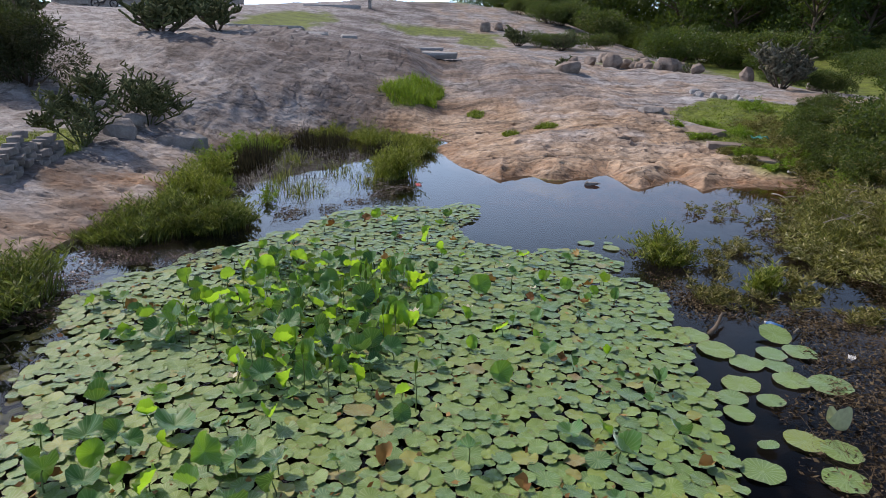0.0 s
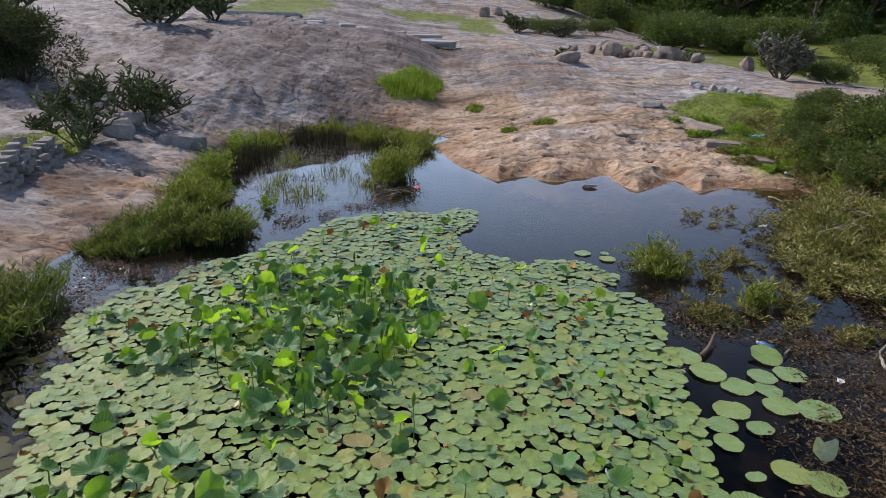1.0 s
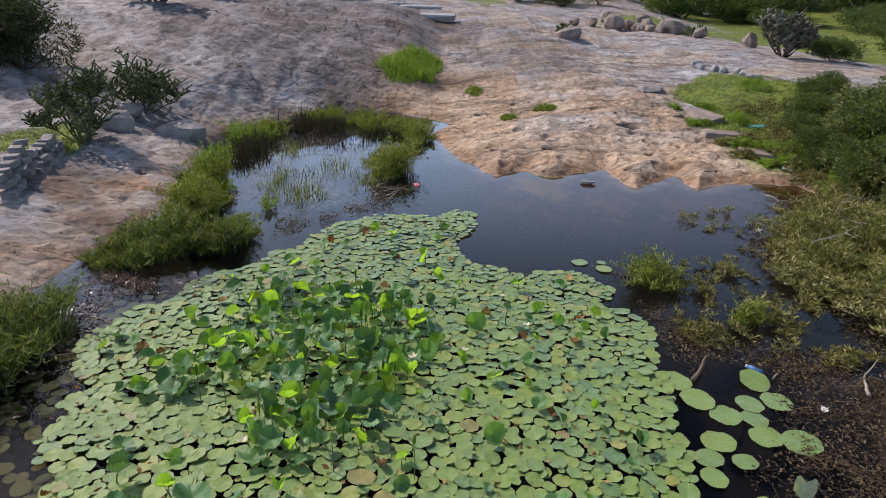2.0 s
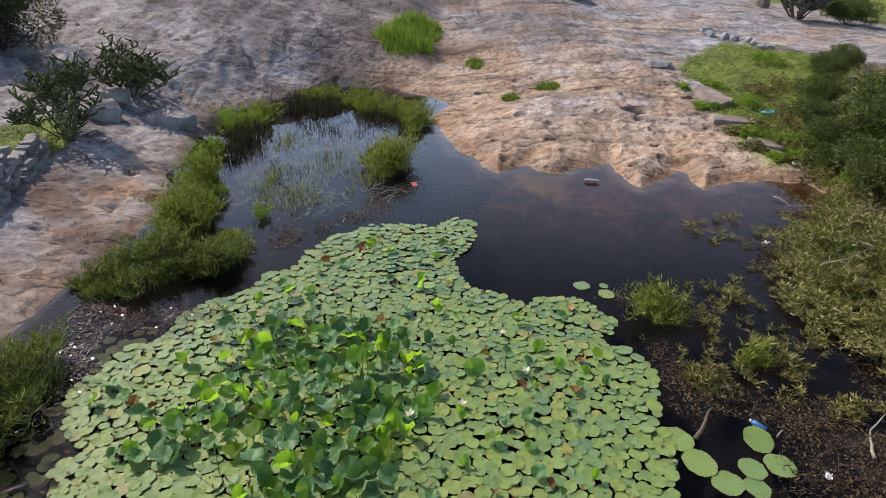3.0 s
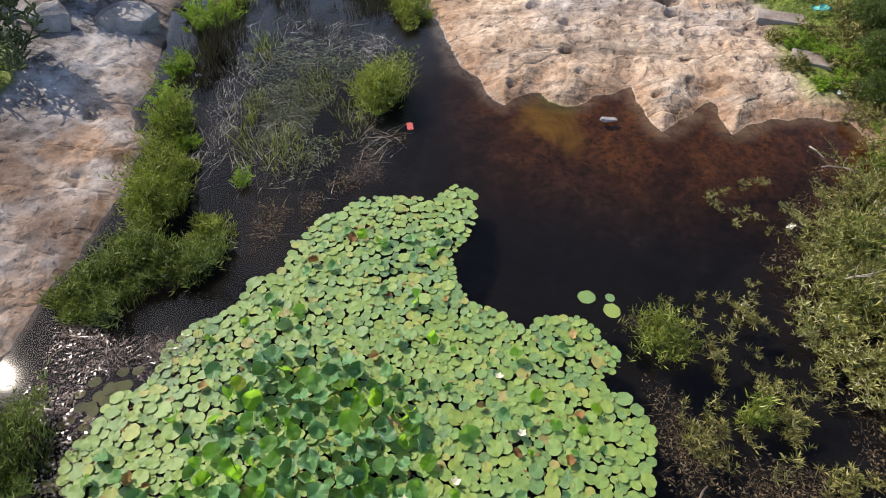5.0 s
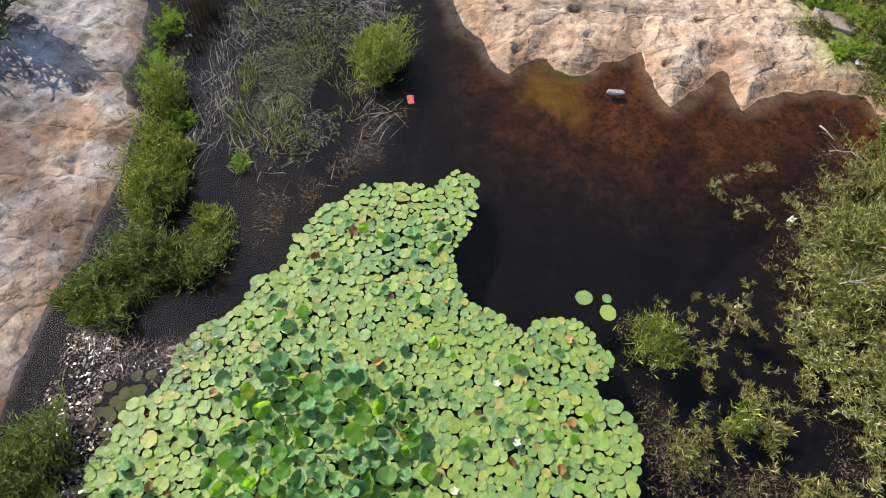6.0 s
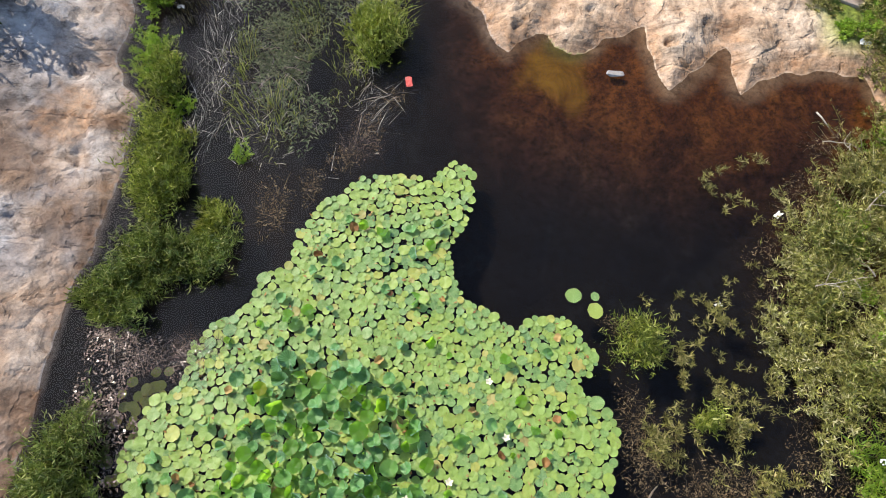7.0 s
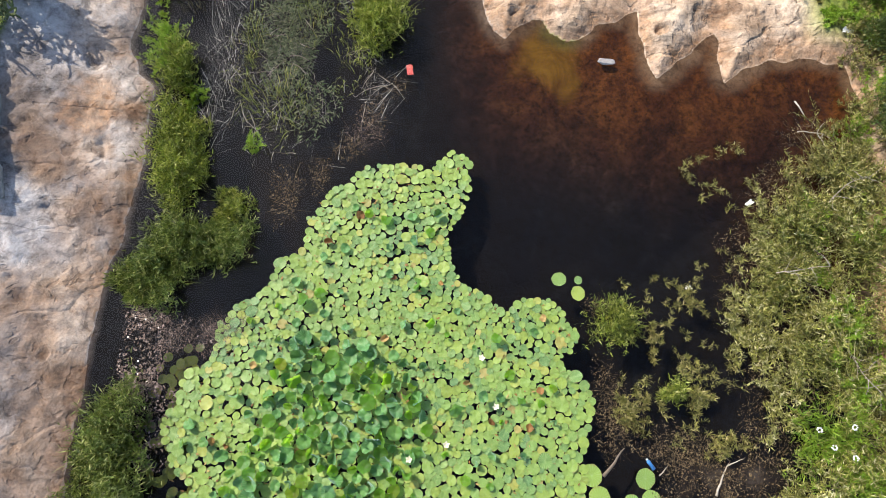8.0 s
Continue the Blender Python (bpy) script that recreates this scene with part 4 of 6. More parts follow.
reed_clump("marsh_grass", 3.9, 7.9, 0.14, 0.14, 0.45, 160, REED, "thin upright tuft of green marsh grass", 0.4, 0.012)
reed_clump("marsh_grass", -0.9, 18.5, 0.55, 0.5, 0.45, 650, REED, GREEN_REED)
for x, y, rx, ry, tall, count in ((-0.6, 17.4, 0.4, 0.5, 0.45, 420), (-1.7, 18.7, 0.6, 0.4, 0.5, 420), (-3.4, 19.9, 0.6, 0.4, 0.55, 360), (-4.6, 17.9, 0.4, 0.5, 0.7, 360), (-4.5, 13.2, 0.25, 0.4, 0.6, 380)):
    reed_clump("marsh_grass", x, y, rx, ry, tall, count, REED, "loose clump of green marsh grass standing in the water", 0.4)
reed_clump("marsh_grass", -2.2, 19.4, 0.5, 0.5, 0.6, 420, REED, "clump of green marsh grass at the back of the pond")
for x, y, rx, ry, tall, count in ((-3.6, 18.6, 1.1, 0.8, 0.5, 900), (-4.5, 15.6, 0.6, 1.3, 0.55, 900), (-2.6, 16.9, 1.1, 0.8, 0.34, 320), (-2.7, 14.0, 0.9, 1.5, 0.2, 260), (-1.5, 17.6, 1.0, 0.5, 0.42, 380)):
    base, h, lean_v = clump_base(x, y, rx, ry, tall, count, 0.35, 0, 0.3)
    ob = new("sedge", quick_mesh("sedge", *blade_arrays(base, h, lean_v, 0.013 * rng.uniform(0.6, 1.4, count)), SEDGE))
    ob.location = (x, y, 0)
    tagged(ob, "sparse dark sedge stems rising out of the water", "sedge", kind="stuff")
herb_clump("marsh_herb", -4.78, 13.7, 0.2, 0.45, 0.6, 46, 45, 0.09, 0.024, BRIGHT, "bright yellow-green leafy marsh herb", "herb", "marsh herbs")
herb_clump("marsh_herb", -4.9, 16.9, 0.55, 0.5, 0.85, 80, 45, 0.10, 0.024, BRIGHT, "bright yellow-green leafy marsh herb", "herb", "marsh herbs")
herb_clump("marsh_herb", -4.95, 15.0, 0.2, 0.5, 0.65, 46, 45, 0.09, 0.024, BRIGHT, "bright yellow-green leafy marsh herb", "herb", "marsh herbs")
herb_clump("marsh_herb", -4.2, 12.75, 0.16, 0.25, 0.5, 26, 40, 0.08, 0.022, BRIGHT, "bright yellow-green leafy marsh herb", "herb", "marsh herbs")
herb_clump("marsh_herb", -3.1, 11.9, 0.14, 0.16, 0.35, 18, 30, 0.07, 0.02, BRIGHT, "bright yellow-green leafy marsh herb", "herb", "marsh herbs")

for x, y, rx, ry in ((-7.35, 8.4, 0.22, 1.1), (-8.7, 12.2, 0.35, 0.5)):
    reed_clump("rock_grass", x, y, rx, ry, 0.3, 420, BANK_GRASS, "low tufted grass growing in a crack of bare rock", 0.7, 0.012)
# the matted bank on the right
BANK = [(5.85, 10.2, 0.55, 0.7, 0.42, 330), (6.6, 11.3, 0.6, 0.6, 0.5, 360), (5.4, 8.9, 0.55, 0.5, 0.36, 300), (6.3, 9.3, 0.8, 0.9, 0.42, 520), (6.1, 7.9, 0.7, 0.8, 0.38, 400),
        (7.3, 12.1, 0.5, 0.6, 0.65, 300), (7.7, 10.4, 0.9, 1.1, 1.0, 500), (7.6, 8.3, 0.8, 1.0, 0.95, 450), (7.1, 6.6, 0.9, 0.9, 0.7, 450), (3.75, 8.7, 0.2, 0.35, 0.26, 40),
        (3.2, 7.6, 0.28, 0.3, 0.22, 70), (4.3, 8.0, 0.2, 0.35, 0.3, 50), (4.25, 9.35, 0.2, 0.2, 0.22, 28), (4.6, 7.1, 0.4, 0.2, 0.22, 50), (5.9, 6.2, 0.7, 0.6, 0.4, 250), (8.4, 12.0, 0.7, 0.8, 0.8, 380), (8.6, 9.6, 0.8, 1.0, 0.9, 420)]
for x, y, rx, ry, tall, count in BANK:
    herb_clump("bank_weed", x, y, rx, ry, tall, int(count * 0.75), 30, 0.115, 0.02, PALE_HERB if x > 5.0 and y < 10.6 else HERB, "pale olive leafy weed matted along the pond bank", "weed", "bank weeds", 0, 0.9, 0.4, True)
for x, y, rx, ry, tall, count in ((5.75, 9.6, 0.4, 0.5, 0.6, 380), (6.2, 10.6, 0.4, 0.45, 0.75, 420), (6.3, 8.4, 0.4, 0.4, 0.5, 260), (7.3, 10.2, 0.4, 0.6, 0.8, 420), (7.8, 9.2, 0.5, 0.6, 0.9, 420), (7.3, 11.4, 0.4, 0.4, 0.8, 380)):
    reed_clump("marsh_grass", x, y, rx, ry, tall, count, BANK_GRASS, "tall yellowing marsh grass among weeds on the bank", 0.5, 0.012)
for x, y, rx, ry, tall, count in ((6.5, 10.7, 0.16, 0.4, 0.45, 60), (6.5, 9.7, 0.18, 0.45, 0.5, 70), (6.75, 8.9, 0.3, 0.3, 0.55, 70), (6.9, 7.9, 0.3, 0.4, 0.6, 80), (6.6, 6.7, 0.4, 0.3, 0.5, 80), (7.4, 10.2, 0.4, 0.6, 0.7, 90), (7.6, 8.4, 0.4, 0.6, 0.7, 90)):
    herb_clump("bank_herb", x, y, rx, ry, tall, count, 34, 0.085, 0.034, BRIGHT, "bright yellow-green broad-leaved herb on the bank", "herb", "bright bank herbs", 0, 0.7, 0.2, True)
sprigs = []
for k in range(100):
    x, y = random.uniform(3.0, 5.6), random.uniform(7.0, 12.2)
    if x > 3.2 + 0.5 * (y - 7) + 1.2 or (x < 4.3 and y > 9.8):
        continue
    base, h, lean_v = clump_base(x, y, 0.07, 0.07, 0.25, 4, 0.7, 0, 0.2)
    base = base + np.array([x, y, 0])
    sprigs += [herb_arrays(base, h, lean_v, 14, 0.10, 0.017, 0.3), blade_arrays(base, h, lean_v, np.full(4, 0.007))]
tagged(new("water_sprigs", quick_mesh("water_sprigs", *joined(*sprigs), HERB)), "small pale green leafy sprigs growing out of dark water", "water plants", kind="stuff")


for x, y, r, tall, mat in ((7.9, 17.9, 0.35, 0.35, BRIGHT), (7.6, 19.6, 0.3, 0.25, BRIGHT), (8.1, 15.9, 0.4, 0.4, HERB), (8.0, 14.5, 0.35, 0.35, BRIGHT), (8.6, 18.9, 0.5, 0.4, HERB), (6.6, 19.2, 0.2, 0.2, BRIGHT),
                           (6.7, 17.9, 0.2, 0.2, BRIGHT), (9.4, 19.4, 0.5, 0.5, HERB), (7.5, 16.1, 0.25, 0.25, BRIGHT), (8.5, 17.0, 0.45, 0.5, HERB), (9.9, 21.6, 0.5, 0.4, BRIGHT), (8.0, 13.3, 0.3, 0.4, BRIGHT), (7.65, 12.9, 0.35, 0.4, HERB), (7.75, 13.9, 0.3, 0.35, HERB), (7.6, 14.7, 0.22, 0.3, BRIGHT), (7.85, 15.2, 0.3, 0.35, HERB), (7.45, 12.4, 0.3, 0.4, BRIGHT), (6.95, 15.3, 0.28, 0.2, HERB), (7.3, 14.75, 0.22, 0.22, BRIGHT), (7.75, 14.5, 0.3, 0.35, HERB), (6.85, 16.2, 0.25, 0.2, HERB), (7.65, 15.7, 0.35, 0.35, BRIGHT), (7.15, 15.95, 0.2, 0.2, BRIGHT), (7.6, 16.3, 0.3, 0.35, HERB), (8.2, 15.2, 0.4, 0.45, BRIGHT), (8.3, 16.2, 0.4, 0.5, HERB), (7.0, 17.8, 0.2, 0.2, BRIGHT)):
    herb_clump("verge_herb", x, y, r, r, tall, int(160 * r), 26, 0.09, 0.02, mat, "leafy green herb growing among grass beside granite slabs", "herb", "verge herbs", 0, 0.7, 0.2)


WET_WEED = foliage("wet_dead_weed", [(0.0, (0.055, 0.04, 0.03)), (0.6, (0.13, 0.095, 0.075)), (1.0, (0.26, 0.20, 0.17))], 0.0, 0.16)


def debris_mat(x, y, rx, ry, twigs, bits, label, mat=DEBRIS, size=1.0):
    flat, r = in_ellipse(twigs, rx, ry, 0.6)
    base = np.concatenate([flat, rng.uniform(0.0, 0.04, (twigs, 1))], -1)
    a = rng.uniform(0, 2 * np.pi, twigs)
    lean = np.stack([np.cos(a), np.sin(a)], -1) * rng.uniform(2, 6, (twigs, 1))
    lying = blade_arrays(base, rng.uniform(0.02, 0.07, twigs), lean, rng.uniform(0.003, 0.008, twigs))
    flat, r = in_ellipse(bits, rx, ry, 0.6)
    at = np.concatenate([flat, rng.uniform(0.0, 0.035, (bits, 1))], -1)
    a = rng.uniform(0, 2 * np.pi, bits)
    way = unit(np.stack([np.cos(a), np.sin(a), rng.uniform(-0.1, 0.5, bits)], -1))
    leaf = leaf_arrays(at, way, size * rng.uniform(0.02, 0.06, bits), size * rng.uniform(0.008, 0.028, bits), size < 1)
    ob = new("weed_mat", quick_mesh("weed_mat", *joined(lying, leaf), mat))
    ob.location = (x, y, 0)
    return tagged(ob, label, "dead weed", "floating weed mats", kind="stuff")


for x, y, rx, ry, twigs, bits in ((-1.5, 11.9, 0.3, 0.25, 60, 160), (-1.1, 12.5, 0.25, 0.4, 60, 170), (-0.75, 13.1, 0.2, 0.3, 40, 90), (-1.95, 11.4, 0.2, 0.35, 50, 140),
                                  (2.85, 7.6, 0.25, 0.8, 160, 400), (5.6, 9.9, 0.8, 0.9, 400, 1600), (6.3, 11.2, 0.8, 0.7, 300, 1300), (5.9, 8.4, 0.9, 0.8, 400, 1600), (6.9, 9.6, 0.7, 1.1, 300, 1300), (3.1, 7.4, 0.3, 0.5, 120, 320), (4.6, 6.2, 1.0, 0.8, 700, 2200), (3.8, 5.2, 0.9, 0.9, 600, 2200), (4.9, 4.8, 1.0, 0.9, 600, 1800), (3.4, 4.2, 0.7, 0.7, 400, 1200), (4.0, 7.0, 0.6, 0.35, 250, 700),
                                  (2.8, 9.2, 0.3, 0.15, 60, 150), (5.5, 7.3, 0.7, 0.5, 250, 600), (6.6, 12.4, 0.5, 0.3, 80, 200), (-2.5, 11.0, 0.3, 0.5, 120, 300)):
    debris_mat(x, y, rx, ry, twigs, bits, "brown mat of rotting weed and twigs lying on the water")
for x, y, rx, ry, twigs, bits in ((-4.0, 8.6, 0.4, 0.3, 240, 420), (-3.4, 8.5, 0.3, 0.25, 120, 250), (-4.75, 7.6, 0.25, 0.4, 60, 300), (-4.3, 5.6, 0.4, 0.5, 200, 250), (-1.2, 12.2, 0.3, 0.4, 160, 160), (-3.3, 8.75, 0.35, 0.2, 250, 200), (-4.5, 8.9, 0.35, 0.25, 250, 200)):
    debris_mat(x, y, rx, ry, twigs, bits, "wet grey-brown mat of rotting weed glistening on the water", WET_WEED, 0.6)


# ---- shrubs and trees ----
def crown_arrays(lumps, leaves, long, wide):
    """Leaves on the skins of several lumps: (x, y, z, radius across, radius up)."""
    arrays = []
    weights = np.array([l[3] ** 2 for l in lumps])
    for (x, y, z, rx, rz), n in zip(lumps, (leaves * weights / weights.sum()).astype(int)):
        way = unit(rng.normal(size=(n, 3)))
        rough = 0.75 + 0.5 * value_noise(way[:, 0] * 3 + x, way[:, 1] * 3 + way[:, 2] * 3 + y, 5)
        at = np.array([x, y, z]) + way * np.array([rx, rx, rz]) * (rough * rng.uniform(0.55, 1.05, n) ** 0.6)[:, None]
        turn = unit(way + rng.normal(0, 0.7, (n, 3)))
        arrays.append(leaf_arrays(at, turn, long * rng.uniform(0.6, 1.3, n), wide * rng.uniform(0.6, 1.3, n)))
    return joined(*arrays)


def shrub(name, across, tall, leaves, long, wide, mat, label, category="shrub", lumps=9, group="", dry=0):
    root = thing(name, 0, 0, 0, label, category, group)
    parts = []
    for _ in range(lumps):
        a, r = random.uniform(0, 6.28), across * 0.36 * math.sqrt(random.random())
        size = across * random.uniform(0.16, 0.3)
        parts.append((r * math.cos(a), r * math.sin(a), tall * random.uniform(0.3, 0.78), size, size * 0.8 * tall / across + 0.1 * tall))
    part("crown", quick_mesh("crown", *crown_arrays(parts, leaves, long, wide), mat), None, root)
    bm = bmesh.new()
    for x, y, z, r, _ in parts:
        path, _w = wandering((x * 0.15, y * 0.15, -0.1), (x, y, z * 1.1), math.hypot(x, y, z), 4, 0.18)
        tube(bm, path, [0.02 * tall, 0.016 * tall, 0.012 * tall, 0.008 * tall, 0.004 * tall], 5)
    tagged(part("branch_work", bm, BARK, root), kind="stuff")
    return root


def tree(name, tall, across, leaves, long, wide, mat, label, group="far trees"):
    root = thing(name, 0, 0, 0, label, "tree", group)
    bm = bmesh.new()
    trunk, way = wandering((0, 0, -0.3), (0.05, 0, 1), tall * 0.55, 5, 0.08)
    tube(bm, trunk, [tall * 0.03 * (1 - 0.12 * k) for k in range(6)], 8)
    part("trunk", bm, BARK, root)
    bm, lumps = bmesh.new(), []
    for k in range(12):
        start = trunk[2 + k % 4]
        a = k * 2.4 + random.uniform(-0.4, 0.4)
        reach = across * random.uniform(0.22, 0.5)
        path, _w = wandering(start, (math.cos(a), math.sin(a), random.uniform(0.3, 1.1)), reach * 1.2, 4, 0.2)
        tube(bm, path, [tall * 0.012 * (1 - 0.2 * j) for j in range(5)], 5)
        size = across * random.uniform(0.13, 0.24)
        lumps.append((*path[-1], size, size * 0.75))
    for _ in range(4):
        lumps.append((random.uniform(-0.15, 0.15) * across, random.uniform(-0.15, 0.15) * across, tall * random.uniform(0.6, 0.85), across * 0.22, across * 0.18))
    tagged(part("limb_work", bm, BARK, root), kind="stuff")
    part("crown", quick_mesh("crown", *crown_arrays(lumps, leaves, long, wide), mat), None, root)
    return root


def set_at(ob, x, y, turn=0, size=1.0, sink=0.0):
    ob.matrix_world = pose(x, y, ground_at(x, y) - sink, 0, 0, turn) @ Matrix.Scale(size, 4)
    return ob


def copy_at(ob, x, y, turn=0, size=1.0):
    made = copy_thing(ob, pose(x, y, ground_at(x, y), 0, 0, turn))
    made.scale = (size, size, size)
    return made


near_bush = [shrub("bush", 2.0, 1.2, 9000, 0.085, 0.042, BUSH, "dense green leafy bush on the pond bank", lumps=12, group="bank bushes") for _ in range(2)]
near_bush.append(shrub("bush", 1.8, 1.0, 4200, 0.09, 0.022, HERB, "dry olive-green bush on the pond bank", lumps=10, group="bank bushes"))
BUSHES = [(8.7, 13.5, 0, 0.8), (9.6, 14.9, 1, 0.95), (8.9, 16.6, 0, 0.6), (10.6, 16.2, 0, 1.1), (9.7, 17.9, 1, 0.65), (11.4, 18.4, 2, 0.95), (12.2, 15.6, 1, 1.2), (10.4, 12.4, 2, 1.1),
          (9.3, 11.6, 2, 0.9), (12.0, 13.2, 0, 1.3), (11.2, 20.6, 0, 0.55), (13.4, 19.4, 1, 1.0), (9.6, 9.4, 2, 1.0), (11.2, 10.4, 0, 1.2), (9.4, 7.2, 2, 1.0), (14.4, 17.2, 0, 1.4), (13.2, 10.8, 1, 1.4),
          (8.5, 12.4, 1, 0.6), (9.9, 13.7, 0, 0.9), (14.6, 21.6, 2, 0.9), (16.5, 19.6, 1, 1.3), (12.4, 21.8, 0, 0.5), (16.0, 14.4, 0, 1.5), (18.4, 23.5, 0, 1.0), (8.8, 10.9, 1, 0.8), (9.2, 12.9, 0, 1.0), (8.9, 8.4, 0, 0.8), (10.3, 14.6, 0, 1.2), (9.9, 11.0, 1, 1.1), (11.0, 12.0, 0, 1.3), (9.2, 15.4, 2, 0.8), (8.3, 12.7, 0, 0.65), (8.25, 14.2, 1, 0.5), (8.7, 15.3, 0, 0.6), (8.3, 11.3, 0, 0.6)]
used = set()
for x, y, k, size in BUSHES:
    if k in used:
        copy_at(near_bush[k], x, y, random.uniform(0, 360), size)
    else:
        used.add(k)
        set_at(near_bush[k], x, y, random.uniform(0, 360), size)

far_tree = [tree("tree", 9, 9, 7000, 0.36, 0.2, TREE_LEAF, "dark green broad-crowned tree beyond the rocks") for _ in range(2)]
far_bush = [shrub("thicket_bush", 5.0, 2.6, 7000, 0.2, 0.09, TREE_LEAF, "dense dark scrub bush beyond the rocks", lumps=11, group="far scrub"),
            shrub("thicket_bush", 5.0, 2.4, 7000, 0.2, 0.08, BUSH, "sunlit green scrub bush beyond the rocks", lumps=11, group="far scrub")]
used = set()
for x, y, k, size in ((26, 76, 0, 1.1), (36, 82, 1, 1.3), (46, 84, 0, 1.4), (20, 84, 1, 1.0), (30, 70, 1, 1.0), (52, 78, 1, 1.2), (60, 92, 0, 1.5), (40, 66, 1, 1.1), (12, 96, 0, 0.8), (72, 96, 1, 1.4), (34, 96, 0, 1.5), (24, 100, 1, 1.3), (33, 62, 0, 1.0), (46, 70, 1, 1.2), (38, 74, 0, 1.3), (29, 84, 0, 1.3), (42, 92, 1, 1.5), (52, 92, 0, 1.5), (17, 92, 0, 0.9)):
    (copy_at if k in used else set_at)(far_tree[k], x, y, random.uniform(0, 360), size)
    used.add(k)
used = set()
for k in range(95):
    x, y = random.uniform(6, 75), random.uniform(52, 88)
    if x < 0.42 * y - 12 + random.uniform(0, 8) and y < 60:
        x += 14
    kind = random.choice((0, 1, 1))
    (copy_at if kind in used else set_at)(far_bush[kind], x, y, random.uniform(0, 360), random.uniform(0.5, 1.2))
    used.add(kind)
for k in range(30):
    copy_at(far_bush[0], 8 + k * 3.2 + random.uniform(-1, 1), random.uniform(92, 108), random.uniform(0, 360), random.uniform(1.6, 2.6))
for k in range(80):
    x, y = random.uniform(16, 46), random.uniform(22, 52)
    if x > 0.36 * y + 5:
        copy_at(far_bush[random.choice((0, 1, 1))], x, y, random.uniform(0, 360), random.uniform(0.3, 0.75))
for x, y, k, size in ((6.5, 48, 0, 0.45), (8.8, 49, 0, 0.5), (11, 50, 1, 0.5), (30, 44, 1, 0.8), (34, 40, 0, 0.9), (38, 46, 1, 1.0), (28, 36, 1, 0.7), (44, 52, 1, 1.1), (24, 30, 1, 0.6), (20, 26, 1, 0.5), (27, 24, 1, 0.7), (22, 20, 0, 0.6), (34, 30, 1, 0.9)):
    copy_at(far_bush[k], x, y, random.uniform(0, 360), size)


# ---- cactus ----
def cactus(name, across, tall, fingers, mat, label, thick=0.045):
    """A branching shrub of jointed, finger-like green stems."""
    root = thing(name, 0, 0, 0, label, "cactus", "cactus shrubs")
    tips = []
    for k in range(9):
        a = k * 0.7 + random.uniform(-0.3, 0.3)
        out = random.uniform(0.15, 1.5)
        bm = bmesh.new()
        path, way = wandering((0.06 * math.cos(a), 0.06 * math.sin(a), -0.1), (out * math.cos(a), out * math.sin(a), 1), tall * random.uniform(0.3, 0.55), 4, 0.14)
        tube(bm, path, [thick * 0.7, thick * 0.6, thick * 0.55, thick * 0.5, thick * 0.5], 6)
        part("stem", bm, BARK if thick > 0.03 else mat, root)
        tips += [(p, way) for p in path[2:]]
    bm = bmesh.new()
    made = 0
    fingers = int(fingers * 1.5)
    for k in range(fingers * 4):
        start, way = random.choice(tips)
        a = random.uniform(0, 6.28)
        lean = Vector((math.cos(a), math.sin(a), 0)) * random.uniform(0.3, 1.5)
        path, w = wandering(start, way * 0.5 + lean + Vector((0, 0, 0.35)), tall * random.uniform(0.055, 0.105), 3, 0.16)
        reach = math.hypot(path[-1].x, path[-1].y) / (across * 0.5)
        if reach > 1 or path[-1].z > tall * (1.05 - 0.45 * reach * reach) or path[-1].z < 0.1 * tall or made >= fingers:
            continue
        made += 1
        tube(bm, path, [thick * 0.4, thick * 0.62, thick * 0.62, thick * 0.36], 6)
        tips.append((path[-1], w))
        if random.random() < 0.6:
            tips.append((path[2], w))
    tagged(part("joints", bm, mat, root), kind="stuff")
    return root


GREEN_CACTUS = "dark green branching cactus shrub growing on bare rock"
set_at(cactus("cactus", 2.3, 1.85, 640, CACTUS, GREEN_CACTUS, 0.03), -7.6, 14.3, 0)
set_at(cactus("cactus", 2.5, 1.95, 820, CACTUS, GREEN_CACTUS, 0.03), -7.55, 17.3, 90)
set_at(cactus("cactus", 1.5, 1.15, 190, CACTUS, "small sparse dark green cactus beside larger shrubs"), -8.9, 16.2, 40)
far_cactus = set_at(cactus("cactus", 3.4, 2.6, 620, CACTUS, GREEN_CACTUS, 0.085), -10.6, 26.0, 0)
copy_at(far_cactus, -9.7, 29.5, 120, 0.9)
copy_at(far_cactus, -11.9, 29.0, 40, 0.8)
dark_bush = set_at(shrub("dark_bush", 3.0, 1.9, 14000, 0.13, 0.035, DARK_LEAF, "dense dark spiny bush growing on bare rock", lumps=13, group="dark bushes"), -11.5, 18.9, 20)
copy_at(dark_bush, -13.4, 20.0, 130, 1.0)
copy_at(far_cactus, -15.8, 25.8, 280, 1.0)
copy_at(far_cactus, 5.0, 47.5, 200, 0.75)
copy_at(far_cactus, 8.0, 47, 20, 0.75)
set_at(cactus("cactus", 1.3, 1.1, 130, CACTUS, "small dark green cactus growing beside a rock"), 5.5, 31.3, 0)
set_at(cactus("cactus", 1.2, 1.2, 130, CACTUS, "small dark green cactus growing beside boulders"), 12.2, 33.6, 50)
set_at(cactus("cactus", 4.4, 2.5, 900, DRY_CACTUS, "sprawling grey half-dry cactus shrub on the rock", 0.07), 14.6, 29.6, 0)


